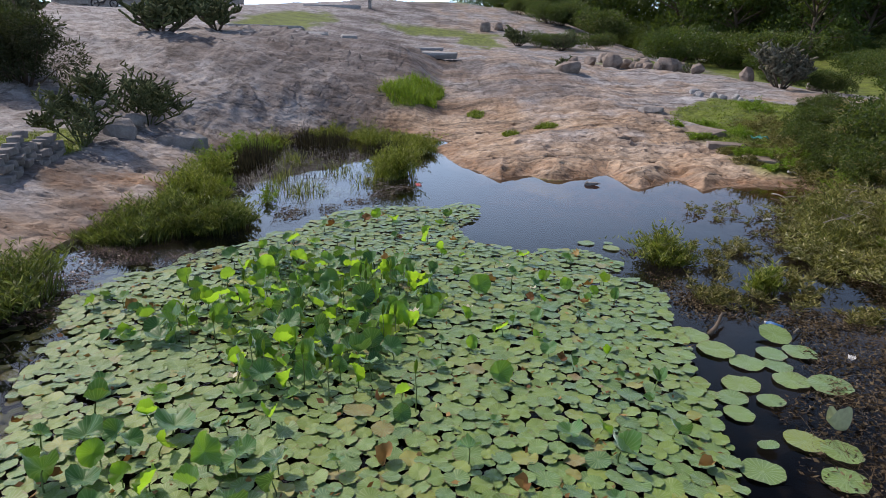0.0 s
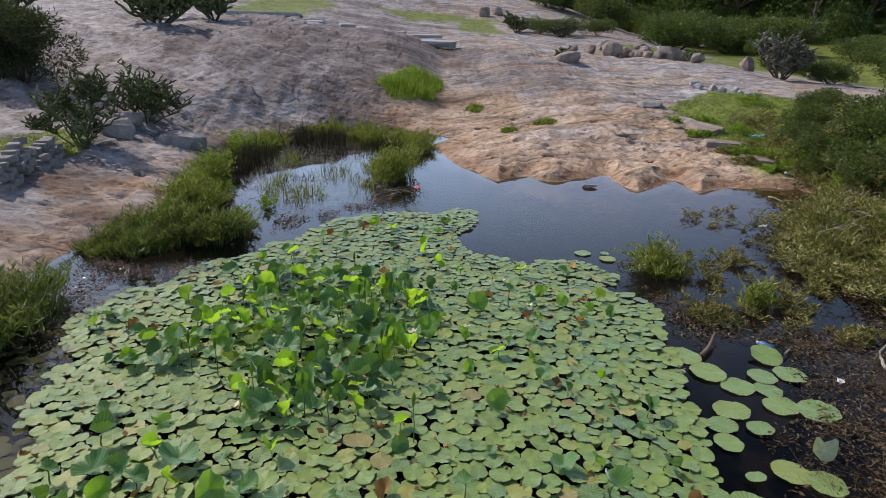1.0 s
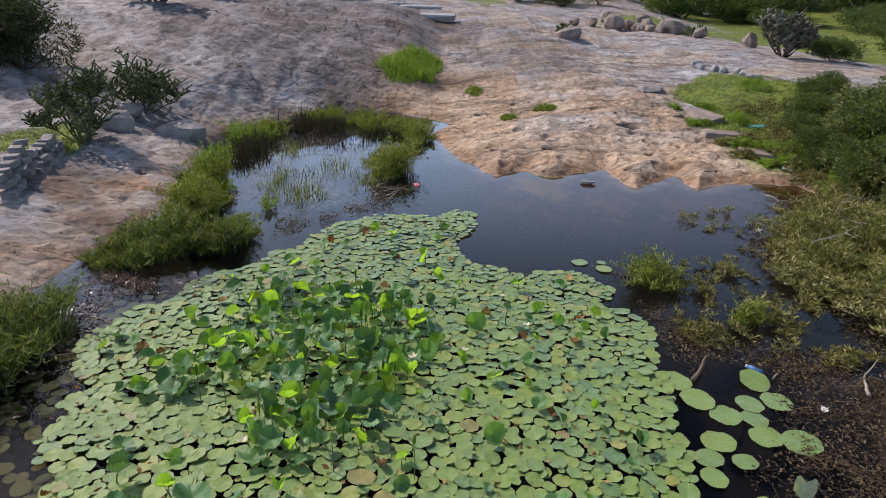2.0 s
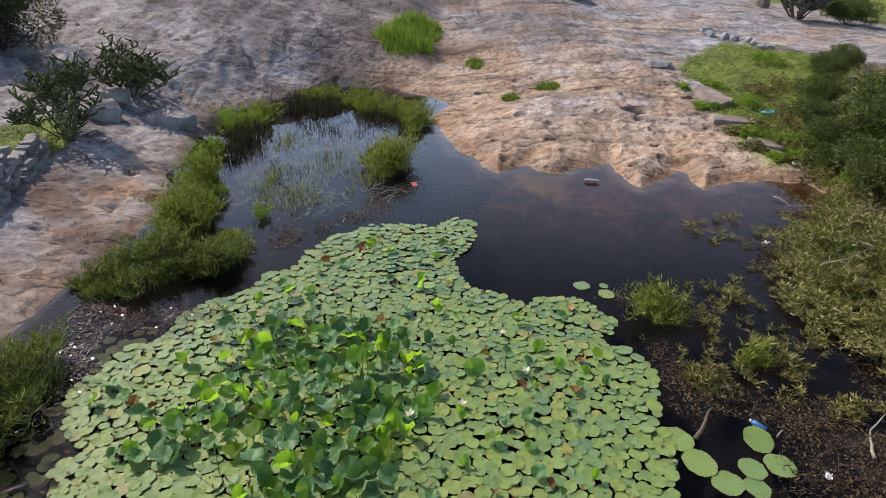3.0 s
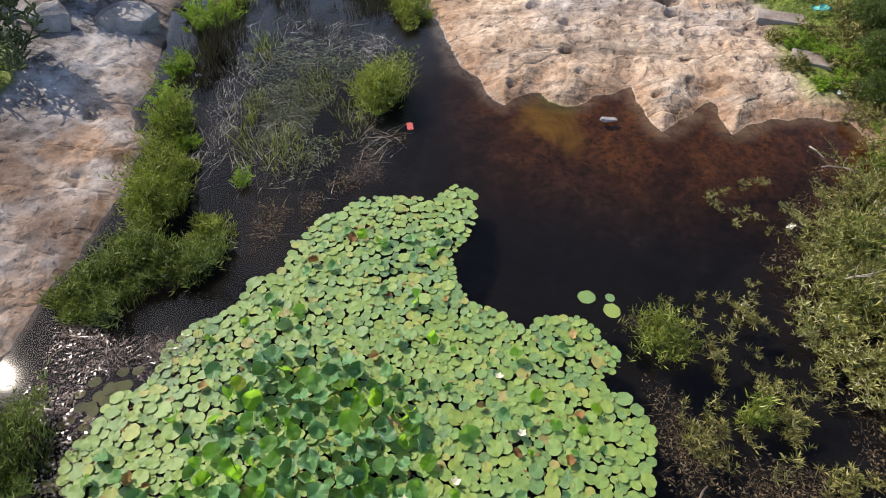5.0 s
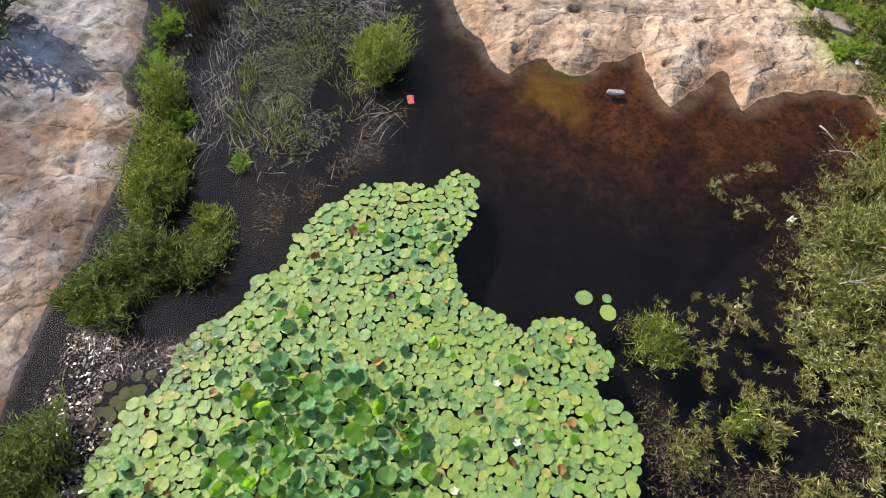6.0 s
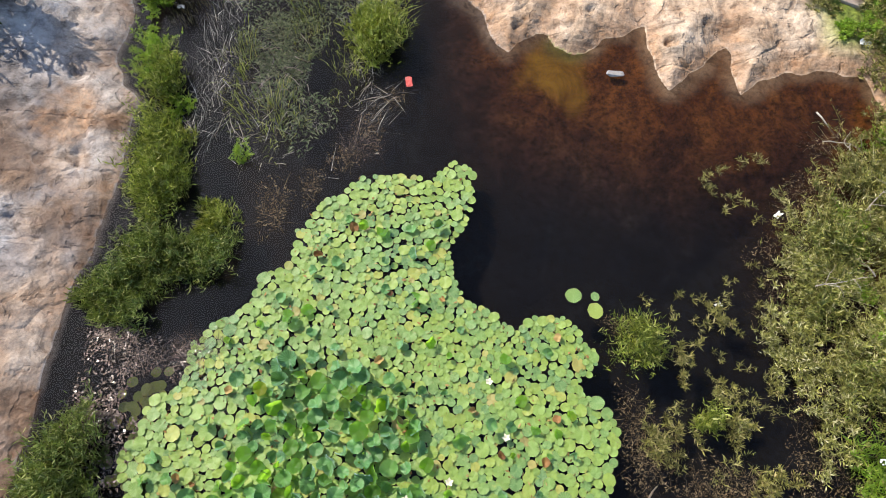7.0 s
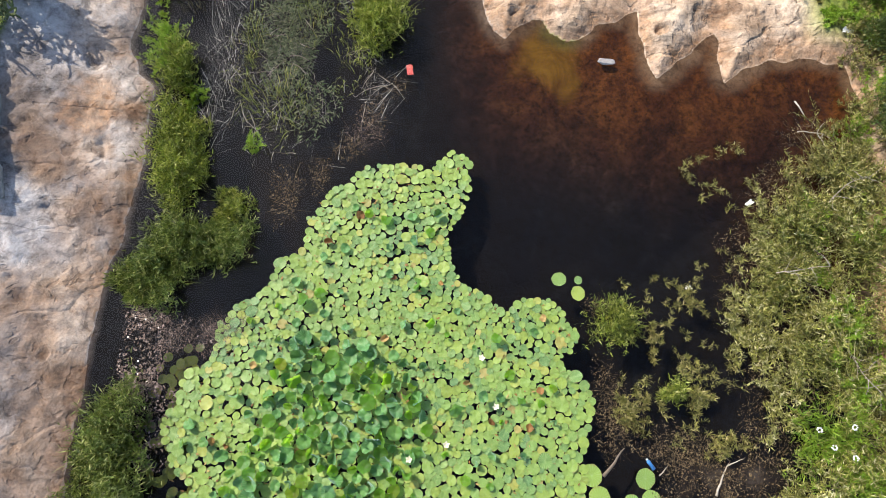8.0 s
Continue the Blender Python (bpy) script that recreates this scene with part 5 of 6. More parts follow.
# ---- stones ----
def rock_mesh(name, sx, sy, sz, mat, seed, boxy=0.0, detail=3, rough=0.18):
    """A broken stone: the hull of scattered points, its edges worn, its faces slightly uneven."""
    local = random.Random(seed + 500)
    bm = bmesh.new()
    for _ in range(16 + int(26 * (1 - boxy))):
        p = Vector((local.gauss(0, 1), local.gauss(0, 1), local.gauss(0, 1))).normalized()
        if boxy:
            p = p.lerp(p / max(abs(p.x), abs(p.y), abs(p.z)) * 0.9, boxy)
        bm.verts.new(p * local.uniform(0.86, 1.05))
    if boxy > 0.7:
        for sign in [(i, j, k) for i in (-1, 1) for j in (-1, 1) for k in (-1, 1)]:
            bm.verts.new(Vector([s * local.uniform(0.72, 0.95) for s in sign]))
    hull = bmesh.ops.convex_hull(bm, input=bm.verts[:])
    bmesh.ops.delete(bm, geom=[g for g in hull["geom_interior"] if isinstance(g, bmesh.types.BMVert)], context="VERTS")
    bmesh.ops.dissolve_limit(bm, angle_limit=radians(9), verts=bm.verts[:], edges=bm.edges[:])
    bmesh.ops.bevel(bm, geom=bm.edges[:], offset=0.09 + 0.1 * (1 - boxy), segments=2, profile=0.6, affect="EDGES", clamp_overlap=True)
    bmesh.ops.triangulate(bm, faces=bm.faces[:])
    if detail > 2:
        bmesh.ops.subdivide_edges(bm, edges=bm.edges[:], cuts=1)
    shift = Vector((seed * 3.7, seed * 1.3, seed * 2.1))
    for vert in bm.verts:
        vert.co *= 1 + 0.07 * noise.fractal(vert.co * 2.2 + shift, 1.0, 2.0, 3)
        vert.co = Vector((vert.co.x * sx, vert.co.y * sy, vert.co.z * sz))
    data = bpy.data.meshes.new(name)
    bm.to_mesh(data)
    bm.free()
    data.shade_smooth()
    data.materials.append(mat)
    return data


def rock(name, x, y, sx, sy, sz, mat, seed, label, boxy=0.0, turn=0, tilt=0, sink=0.3, group="", category="rock", detail=3):
    ob = new(name, rock_mesh(name, sx, sy, sz, mat, seed, boxy, detail))
    ob.matrix_world = pose(x, y, max(ground_at(x, y), 0) + sz * (1 - 2 * sink), tilt, 0, turn)
    return tagged(ob, label, category, group)


for k, (x, y, r) in enumerate(((8.95, 36.4, 0.62), (10.0, 35.9, 0.36), (10.5, 35.4, 0.36), (11.3, 34.8, 0.6), (11.9, 35.6, 0.5), (10.6, 36.6, 0.4), (9.9, 37.2, 0.4), (7.9, 37.2, 0.4), (6.9, 36.8, 0.3),
                              (12.6, 36.2, 0.45), (11.0, 37.4, 0.5), (10.7, 34.4, 0.3), (9.9, 35.0, 0.25), (12.2, 33.0, 0.35), (9.5, 40.5, 0.5), (12.0, 42, 0.5), (3.2, 56, 0.6), (4.4, 57, 0.5), (18, 33, 0.4))):
    rock("boulder", x, y, r, r * 0.85, r * 0.85, BOULDER, k, "rounded brown granite boulder resting on the rock", 0.25, k * 40, 0, 0.22, "boulder pile", "boulder")
rock("boulder", 5.5, 30.5, 0.65, 0.5, 0.4, BOULDER, 31, "dark weathered boulder on bare granite", 0.4, 10, category="boulder")
rock("boulder", 13.9, 31.4, 0.35, 0.3, 0.5, BOULDER, 32, "upright brown boulder beside a dry cactus", 0.3, 20, category="boulder")
for k in range(13):
    u = k / 12
    rock("stone", 9.5 + 1.3 * u + random.uniform(-0.25, 0.25), 26.2 - 2.6 * u + random.uniform(-0.35, 0.35), random.uniform(0.11, 0.22), random.uniform(0.1, 0.18), random.uniform(0.1, 0.18), PALE_STONE, 40 + k,
         "pale rounded stone in a loose row", 0.45, k * 50, 0, 0.25, "row of pale stones", "stone")
rock("stone", 6.5, 21.2, 0.5, 0.35, 0.13, GRANITE, 60, "flat grey stone at the edge of the grass", 0.5, 20, category="stone")
rock("stone", 3.09, 13.75, 0.17, 0.07, 0.06, GRANITE, 80, "small pale stone lying in shallow water", 0.6, -8, category="stone")
rock("rock_block", -7.5, 15.75, 0.42, 0.34, 0.3, GRANITE, 82, "angular grey granite block beside a cactus", 0.6, 20)
rock("rock_block", -7.7, 16.7, 0.4, 0.32, 0.26, GRANITE, 83, "angular grey granite block beside a cactus", 0.6, -20)
rock("rock_block", -6.45, 16.4, 0.75, 0.55, 0.3, GRANITE, 84, "rounded granite block at the water's edge", 0.3, 10, 6, 0.55)


def stone_wall():
    wall = thing("dry_stone_wall", -8.1, 12.9, 0, "low dry-laid wall of grey granite blocks", "stone wall")
    meshes = [rock_mesh("block", 0.17, 0.12, 0.07, GRANITE, 90 + k, 0.9, 2, 0.1) for k in range(6)]
    for k in range(33):
        row, u = k // 11, (k % 11) / 10
        x, y = 0.55 + 0.62 * u - 0.07 * row + random.uniform(-0.03, 0.03), 0.4 - 2.6 * u + 0.12 * (row % 2) + random.uniform(-0.04, 0.04)
        z = ground_at(x - 8.1, y + 12.9) + 0.04 + 0.125 * row
        ob = new("block", meshes[k % 6])
        ob.parent, ob.matrix_basis = wall, pose(x, y, z, random.gauss(0, 4), random.gauss(0, 4), -76 + random.gauss(0, 9))
    return wall


stone_wall()


def slab(name, x, y, sx, sy, sz, turn, tilt, label, mat=None, group="granite slabs", lift=0.0):
    data = rock_mesh(name, sx * 0.55, sy * 0.55, sz * 0.6, mat or PALE_STONE, int(abs(x * 7 + y * 3)), 0.85, 2)
    ob = new(name, data)
    ob.matrix_world = pose(x, y, ground_at(x, y) + sz * 0.25 + lift, tilt, 0, turn)
    return tagged(ob, label, "stone slab", group)


for x, y, sx, sy, sz, turn, tilt in ((7.15, 19.2, 0.6, 2.7, 0.16, 5, -2), (7.15, 16.9, 1.0, 0.42, 0.2, -12, 4), (7.35, 15.5, 0.8, 0.4, 0.2, -24, 8), (6.35, 21.2, 0.5, 0.5, 0.18, 10, 0)):
    slab("rock_slab", x, y, sx, sy, sz, turn, tilt, "flat broken grey granite slab half sunk in grass", BOULDER, "slabs beside the grass", -0.09)
QUARRIED = "grey-blue quarried granite slab lying on the rock"
for x, y, sx, sy, sz, turn, tilt in ((-0.7, 35.3, 2.7, 1.2, 0.28, -4, 3), (-4.7, 33.9, 0.8, 0.5, 0.2, 12, 8), (-7.6, 39, 2.0, 0.9, 0.25, 5, 0), (-5.4, 41, 2.4, 1.0, 0.25, -8, 4), (-3.2, 41.5, 1.8, 1.0, 0.2, 15, 0),
                                     (-1.3, 40.5, 2.4, 1.0, 0.2, 10, 2), (-12, 41, 3.2, 1.2, 0.25, 8, 0), (-9.8, 42, 2.4, 1.0, 0.22, 4, 0), (-6.9, 37, 1.0, 0.6, 0.25, 30, 5)):
    slab("granite_slab", x, y, sx, sy, sz, turn, tilt, QUARRIED)
slab("granite_beam", -10.0, 61, 5.2, 0.6, 0.6, 1, 0, "long pale dressed granite beam lying in gravel", lift=-0.35)

# ---- turf ----
def turf_patch(x, y, rx, ry, turn, tall, count, label, mat=TURF_BLADE, lean=0.8):
    flat = rng.uniform(-1.25, 1.25, (count, 2)) * np.array([rx, ry])
    c, s = math.cos(radians(turn)), math.sin(radians(turn))
    flat = flat @ np.array([[c, s], [-s, c]])
    flat = flat[turf_amount(flat[:, 0] + x, flat[:, 1] + y) > 0.35]
    n = len(flat)
    base = np.concatenate([flat, height(flat[:, 0] + x, flat[:, 1] + y)[:, None] - 0.01], -1)
    h = tall * rng.uniform(0.4, 1.3, n) * (0.4 + 1.2 * value_noise((flat[:, 0] + x) * 2, (flat[:, 1] + y) * 2, 13))
    ob = new("turf", quick_mesh("turf", *blade_arrays(base, h, rng.normal(0, lean, (n, 2)), 0.012 * rng.uniform(0.7, 1.5, n) * (1 + y / 40), 3), mat))
    ob.location = (x, y, 0)
    return tagged(ob, label, "grass", kind="stuff")


turf_patch(9.6, 20.6, 2.6, 3.4, -25, 0.07, 16000, "short bright green grass on thin soil beside the rock")
turf_patch(-1.0, 24.6, 0.9, 2.2, -15, 0.3, 6000, "tall bright green grass in a rock hollow", BRIGHT, 0.4)
for x, y, rx, ry, turn in TURF[7:]:
    turf_patch(x, y, rx, ry, turn, 0.1, 1500, "small tuft of grass in a rock crack")


# ---- litter, driftwood and small things ----
def plain(name, colour, rough=0.5, metal=0.0):
    mat, tree, shader = material(name, rough)
    where = tree.nodes.new("ShaderNodeNewGeometry").outputs["Position"]
    tint = mixed(tree, 0.5, colour, ramp(tree, noise_of(tree, where, 18, 5), [(0.3, grey(0.45)), (0.65, grey(1.0))]), "MULTIPLY")
    tree.links.new(tint, shader.inputs["Base Color"])
    shader.inputs["Metallic"].default_value = metal
    return mat


RED_WRAP = plain("red_plastic_wrapper", (0.65, 0.10, 0.08), 0.4)
BLUE_PLASTIC = plain("blue_plastic", (0.04, 0.17, 0.42), 0.35)
WHITE_PLASTIC = plain("white_plastic", (0.78, 0.77, 0.74), 0.5)
TEAL_PLASTIC = plain("teal_plastic", (0.10, 0.42, 0.36), 0.45)
PETAL = plain("cream_petal", (0.80, 0.75, 0.55), 0.6)
PALE_LEAF = plain("bleached_lotus_leaf", (0.62, 0.66, 0.36), 0.6)


def crumpled(name, x, y, z, sx, sy, sz, mat, label, category="litter", turn=0, seed=1, group=""):
    bm = bmesh.new()
    bmesh.ops.create_grid(bm, x_segments=8, y_segments=6, size=0.5)
    for vert in bm.verts:
        n = noise.noise_vector(vert.co * 4 + Vector((seed * 3.1, 0, 0)))
        vert.co = Vector(((vert.co.x + 0.08 * n.x) * sx, (vert.co.y + 0.08 * n.y) * sy, n.z * sz))
    bmesh.ops.solidify(bm, geom=bm.faces[:], thickness=0.004)
    data = bpy.data.meshes.new(name)
    bm.to_mesh(data)
    bm.free()
    data.materials.append(mat)
    ob = new(name, data)
    ob.matrix_world = pose(x, y, z, 0, 0, turn)
    return tagged(ob, label, category, group)


crumpled("snack_wrapper", -0.48, 13.45, 0.012, 0.11, 0.2, 0.02, RED_WRAP, "crumpled red plastic wrapper floating in the pond", turn=8, seed=2)
crumpled("plastic_scrap", 4.28, 9.58, 0.03, 0.1, 0.07, 0.03, WHITE_PLASTIC, "small white plastic scrap caught in weeds", seed=3, turn=30)
crumpled("plastic_scrap", 7.55, 14.45, 0.22, 0.2, 0.12, 0.06, WHITE_PLASTIC, "small white plastic scrap on the bank", seed=4, turn=-20)
crumpled("plastic_scrap", 7.95, 17.0, 0.62, 0.4, 0.2, 0.08, TEAL_PLASTIC, "torn teal plastic sheet lying on a slab", seed=5, turn=10)
crumpled("plastic_scrap", -4.6, 14.9, 0.03, 0.12, 0.07, 0.03, WHITE_PLASTIC, "small white plastic scrap floating by the reeds", seed=6)
crumpled("plastic_scrap", 5.45, 11.1, 0.05, 0.14, 0.08, 0.03, WHITE_PLASTIC, "small white plastic scrap caught in weeds", seed=7, turn=40)
crumpled("plastic_scrap", 3.86, 6.1, 0.05, 0.09, 0.06, 0.03, WHITE_PLASTIC, "small white plastic scrap on rotting weed", seed=8, turn=60)
crumpled("plastic_bag", 21.0, 55.5, ground_at(21, 55.5) + 0.4, 0.6, 0.5, 0.25, WHITE_PLASTIC, "white plastic bag caught in scrub", seed=9)
crumpled("plastic_bag", 13.5, 43, ground_at(13.5, 43) + 0.35, 0.4, 0.35, 0.2, WHITE_PLASTIC, "white plastic bag lying among boulders", seed=10)


def bottle(x, y, z, turn):
    root = thing("plastic_bottle", x, y, z, "dented blue plastic bottle lying on rotting weed", "bottle", turn=turn)
    bm = bmesh.new()
    tube(bm, [Vector((0, -0.09, 0)), Vector((0, -0.085, 0)), Vector((0, 0.0, 0.004)), Vector((0, 0.05, 0)), Vector((0, 0.08, 0))], [0.02, 0.034, 0.028, 0.033, 0.013], 10)
    part("body", bm, BLUE_PLASTIC, root)
    bm = bmesh.new()
    tube(bm, [Vector((0, 0.08, 0)), Vector((0, 0.1, 0))], [0.016, 0.016], 10)
    part("cap", bm, WHITE_PLASTIC, root, "white cap")
    return root


bottle(3.46, 6.78, 0.05, 35)


def driftwood(name, x, y, z, length, thick, twigs, label, turn=0, seed=1, lift=0.25, mat=None):
    """A bare, forked branch that lies in the water."""
    random.seed(seed)
    root = thing(name, x, y, z, label, "branch", turn=turn)
    bm = bmesh.new()
    path, _w = wandering((-length * 0.5, 0, 0), (1, 0.1, lift), length, 6, 0.25, 0.08)
    tube(bm, path, [thick * (1 - 0.12 * k) for k in range(7)], 6)
    part("limb", bm, mat or TWIG, root)
    for k in range(twigs):
        start = random.choice(path[1:])
        a = random.uniform(0, 6.28)
        bm = bmesh.new()
        side, _w = wandering(start, (math.cos(a), math.sin(a), 0.4), length * random.uniform(0.25, 0.5), 4, 0.3, 0.1)
        tube(bm, side, [thick * 0.6, thick * 0.5, thick * 0.4, thick * 0.3, thick * 0.15], 5)
        part("twig", bm, mat or TWIG, root)
    return root


driftwood("dead_branch", 6.6, 12.75, 0.04, 0.7, 0.016, 5, "bleached bare branch half sunk in the pond", -70, 3)
driftwood("dead_branch", 6.75, 12.5, 0.12, 0.7, 0.012, 7, "bleached bare branch half sunk in the pond", 10, 4)
driftwood("dead_branch", 2.95, 6.75, 0.03, 0.55, 0.03, 0, "short rotting stick floating at the lotus edge", 35, 5, 0.02, BARK)
driftwood("dead_branch", 4.6, 6.6, 0.05, 0.6, 0.02, 2, "dead stick lying on rotting weed", 60, 6, 0.05)
driftwood("dead_branch", 3.7, 6.75, 0.05, 0.35, 0.012, 1, "thin dead stick lying on rotting weed", 50, 7, 0.1)
for k, (x, y) in enumerate(((6.0, 9.8), (6.95, 11.3), (8.4, 13.2), (6.9, 8.2))):
    driftwood("dry_brush", x, y, 0.35, 0.8, 0.01, 9, "tangle of dry pale twigs among bank weeds", 40 * k, 20 + k, 0.3)
for k in range(30):
    x, y = random.uniform(-3.6, -0.9), random.uniform(11.8, 15.8)
    driftwood("dead_reed", x, y, 0.03, random.uniform(0.3, 0.7), 0.006, 2, "thin bleached dead reed lying on the water", random.uniform(0, 360), 40 + k, 0.12)
random.seed(77)

# dead and pale lotus leaves, petals and buds
for k in range(30):
    x, y = random.uniform(-3.6, 2.3), random.uniform(3.6, 10.8)
    if polygon_distance(np.array([x]), np.array([y]), LOTUS)[0] > -0.15:
        continue
    r = random.uniform(0.04, 0.085)
    ob = new("dry_lotus_leaf", lotus_mesh("dry_lotus_leaf", DRY_LEAF, radius=r, wave=0.22, cup=random.uniform(0.1, 0.5), fold=random.uniform(0.2, 0.9), seed=300 + k, rim=16))
    ob.matrix_world = pose(x, y, 0.06, random.gauss(0, 18), random.gauss(0, 18), random.uniform(0, 360))
    tagged(ob, "curled brown withered lotus leaf lying on green leaves", "lotus leaf", "withered lotus leaves")
for k, (x, y, z) in enumerate(((0.84, 8.33, 0.08), (1.07, 7.58, 0.08), (-0.25, 6.78, 0.12), (-0.6, 6.0, 0.1), (0.3, 7.0, 0.08), (-1.7, 5.4, 0.1))):
    bm = bmesh.new()
    for j in range(5):
        a = j * 1.26
        tip = Vector((math.cos(a) * 0.06, math.sin(a) * 0.06, 0.045))
        side = Vector((-math.sin(a), math.cos(a), 0)) * 0.022
        quad = [bm.verts.new(p) for p in (Vector((0, 0, 0)), tip * 0.55 + side, tip, tip * 0.55 - side)]
        bm.faces.new(quad)
    ob = part("lotus_flower", bm, PETAL, None)
    ob.matrix_world = pose(x, y, z, random.gauss(0, 12), 0, k * 40)
    tagged(ob, "withering cream lotus petals above the leaves", "flower", "lotus flowers")
folded = new("folded_lotus_leaf", lotus_mesh("folded_lotus_leaf", PALE_LEAF, radius=0.11, wave=0.08, cup=0.2, fold=1.4, seed=410))
folded.matrix_world = pose(2.98, 4.86, 0.08, 40, 20, 115)
tagged(folded, "folded bleached yellow-green lotus leaf beside the lotus bed", "lotus leaf")
for k in range(18):
    x, y = random.gauss(-1.2, 0.8), random.gauss(6.2, 0.9)
    tall = random.uniform(0.25, 0.42)
    root = thing("lotus_bud", x, y, 0, "rolled young lotus leaf on a thin stalk", "lotus bud", "rolled young lotus leaves")
    bm = bmesh.new()
    tube(bm, [Vector((0, 0, -0.1)), Vector((0.01, 0, tall * 0.5)), Vector((0, 0.01, tall))], [0.005, 0.005, 0.004], 5)
    part("stalk", bm, LOTUS_STALK, root)
    bm = bmesh.new()
    tube(bm, [Vector((0, 0.01, tall)), Vector((0.002, 0.012, tall + 0.04)), Vector((0.006, 0.012, tall + 0.09)), Vector((0.01, 0.012, tall + 0.12))], [0.005, 0.016, 0.014, 0.002], 7)
    part("rolled_leaf", bm, BRIGHT, root)

MURK_WEED = foliage("submerged_weed", [(0.0, (0.10, 0.18, 0.08)), (0.6, (0.22, 0.34, 0.17)), (1.0, (0.5, 0.62, 0.38))], 0.0, 0.8)
for x, y, rx, ry, count in ((-2.7, 14.0, 0.65, 1.0, 2600), (-3.0, 15.5, 0.9, 0.9, 1000), (-2.2, 12.7, 0.5, 0.6, 500), (-2.0, 15.4, 0.8, 0.9, 900)):
    flat, _r = in_ellipse(count, rx, ry, 0.6)
    turn = rng.uniform(0, 2 * np.pi, count)
    way = unit(np.stack([np.cos(turn), np.sin(turn), rng.uniform(-0.2, 0.2, count)], -1))
    at = np.concatenate([flat, rng.uniform(-0.07, -0.012, (count, 1))], -1)
    ob = new("submerged_weed", quick_mesh("submerged_weed", *leaf_arrays(at, way, rng.uniform(0.05, 0.14, count), rng.uniform(0.008, 0.03, count), True), MURK_WEED))
    ob.location = (x, y, 0)
    tagged(ob, "pale green weed drifting just under the water", "water weed", kind="stuff")
# dead stems fallen over one another in the arm
DEAD_STEM = foliage("dead_stem", [(0.0, (0.07, 0.07, 0.068)), (0.5, (0.20, 0.195, 0.18)), (1.0, (0.54, 0.50, 0.43))], 0.0, 0.6)
for px, py, rx, ry, count, aim in ((-3.75, 14.2, 0.35, 1.9, 260, 95), (-3.3, 16.4, 1.1, 1.1, 200, 60), (-1.15, 14.5, 0.4, 1.0, 230, 140), (-2.3, 16.1, 1.2, 0.9, 150, 30), (-2.4, 12.3, 1.0, 1.0, 70, 110), (-1.2, 15.8, 0.4, 0.8, 200, 150), (-3.0, 13.0, 0.6, 1.3, 110, 70), (-1.1, 12.9, 0.4, 0.5, 60, 20), (-4.0, 12.6, 0.35, 1.2, 160, 85)):
    flat, _r = in_ellipse(count, rx, ry, 0.6)
    turn = np.radians(aim) + rng.normal(0, 0.75, count)
    tall = rng.uniform(0.015, 0.09, count)
    lean = np.stack([np.cos(turn), np.sin(turn)], -1) * (rng.uniform(0.15, 0.6, count) / tall)[:, None]
    base = np.concatenate([flat, rng.uniform(-0.015, 0.03, (count, 1))], -1)
    ob = new("fallen_reed", quick_mesh("fallen_reed", *blade_arrays(base, tall, lean, rng.uniform(0.004, 0.011, count)), DEAD_STEM))
    ob.location = (px, py, 0)
    tagged(ob, "bleached dead reed stems fallen over shallow water", "dead reeds", kind="stuff")
for px, py, rx, ry, count in ((-2.7, 12.6, 0.6, 0.7, 260), (-2.2, 14.6, 0.8, 0.9, 220), (-3.4, 13.6, 0.3, 1.0, 260), (-1.5, 13.6, 0.4, 0.7, 120), (-3.5, 15.8, 0.5, 0.7, 200)):
    base, h, lean_v = clump_base(px, py, rx, ry, 0.3, count, 0.8, 0, 0.2)
    ob = new("young_reed", quick_mesh("young_reed", *blade_arrays(base, h, lean_v, 0.011 * rng.uniform(0.6, 1.4, count)), REED))
    ob.location = (px, py, 0)
    tagged(ob, "sparse young green reeds standing in shallow water", "reeds", kind="stuff")
for px, py, rx, ry, count in ((6.8, 8.0, 0.35, 0.5, 420), (7.1, 7.3, 0.5, 0.6, 420), (6.9, 11.3, 0.35, 0.5, 300), (5.95, 9.8, 0.2, 0.25, 130), (7.0, 10.4, 0.3, 0.4, 220)):
    base, h, lean_v = clump_base(px, py, rx, ry, 0.62, count, 1.1, 0, 0.2)
    ob = new("dry_grass", quick_mesh("dry_grass", *blade_arrays(base, h, lean_v, 0.012 * rng.uniform(0.6, 1.4, count)), PALE_HERB))
    ob.location = (px, py, 0)
    tagged(ob, "pale dry grass arching over weeds on the bank", "grass", kind="stuff")
# wet litter on and between the leaves
count = 900
flat = np.stack([rng.uniform(-4.1, 2.5, count), rng.uniform(3.2, 11.6, count)], -1)
flat = flat[polygon_distance(flat[:, 0], flat[:, 1], LOTUS) < -0.05]
count = len(flat)
turn = rng.uniform(0, 2 * np.pi, count)
way = unit(np.stack([np.cos(turn), np.sin(turn), rng.uniform(-0.1, 0.3, count)], -1))
litter = new("leaf_litter", quick_mesh("leaf_litter", *leaf_arrays(np.concatenate([flat, rng.uniform(0.02, 0.05, (count, 1))], -1), way, rng.uniform(0.03, 0.09, count), rng.uniform(0.015, 0.05, count)), DRY_LEAF))
tagged(litter, "scraps of brown withered leaf lying on lotus leaves", "leaf litter", kind="stuff")
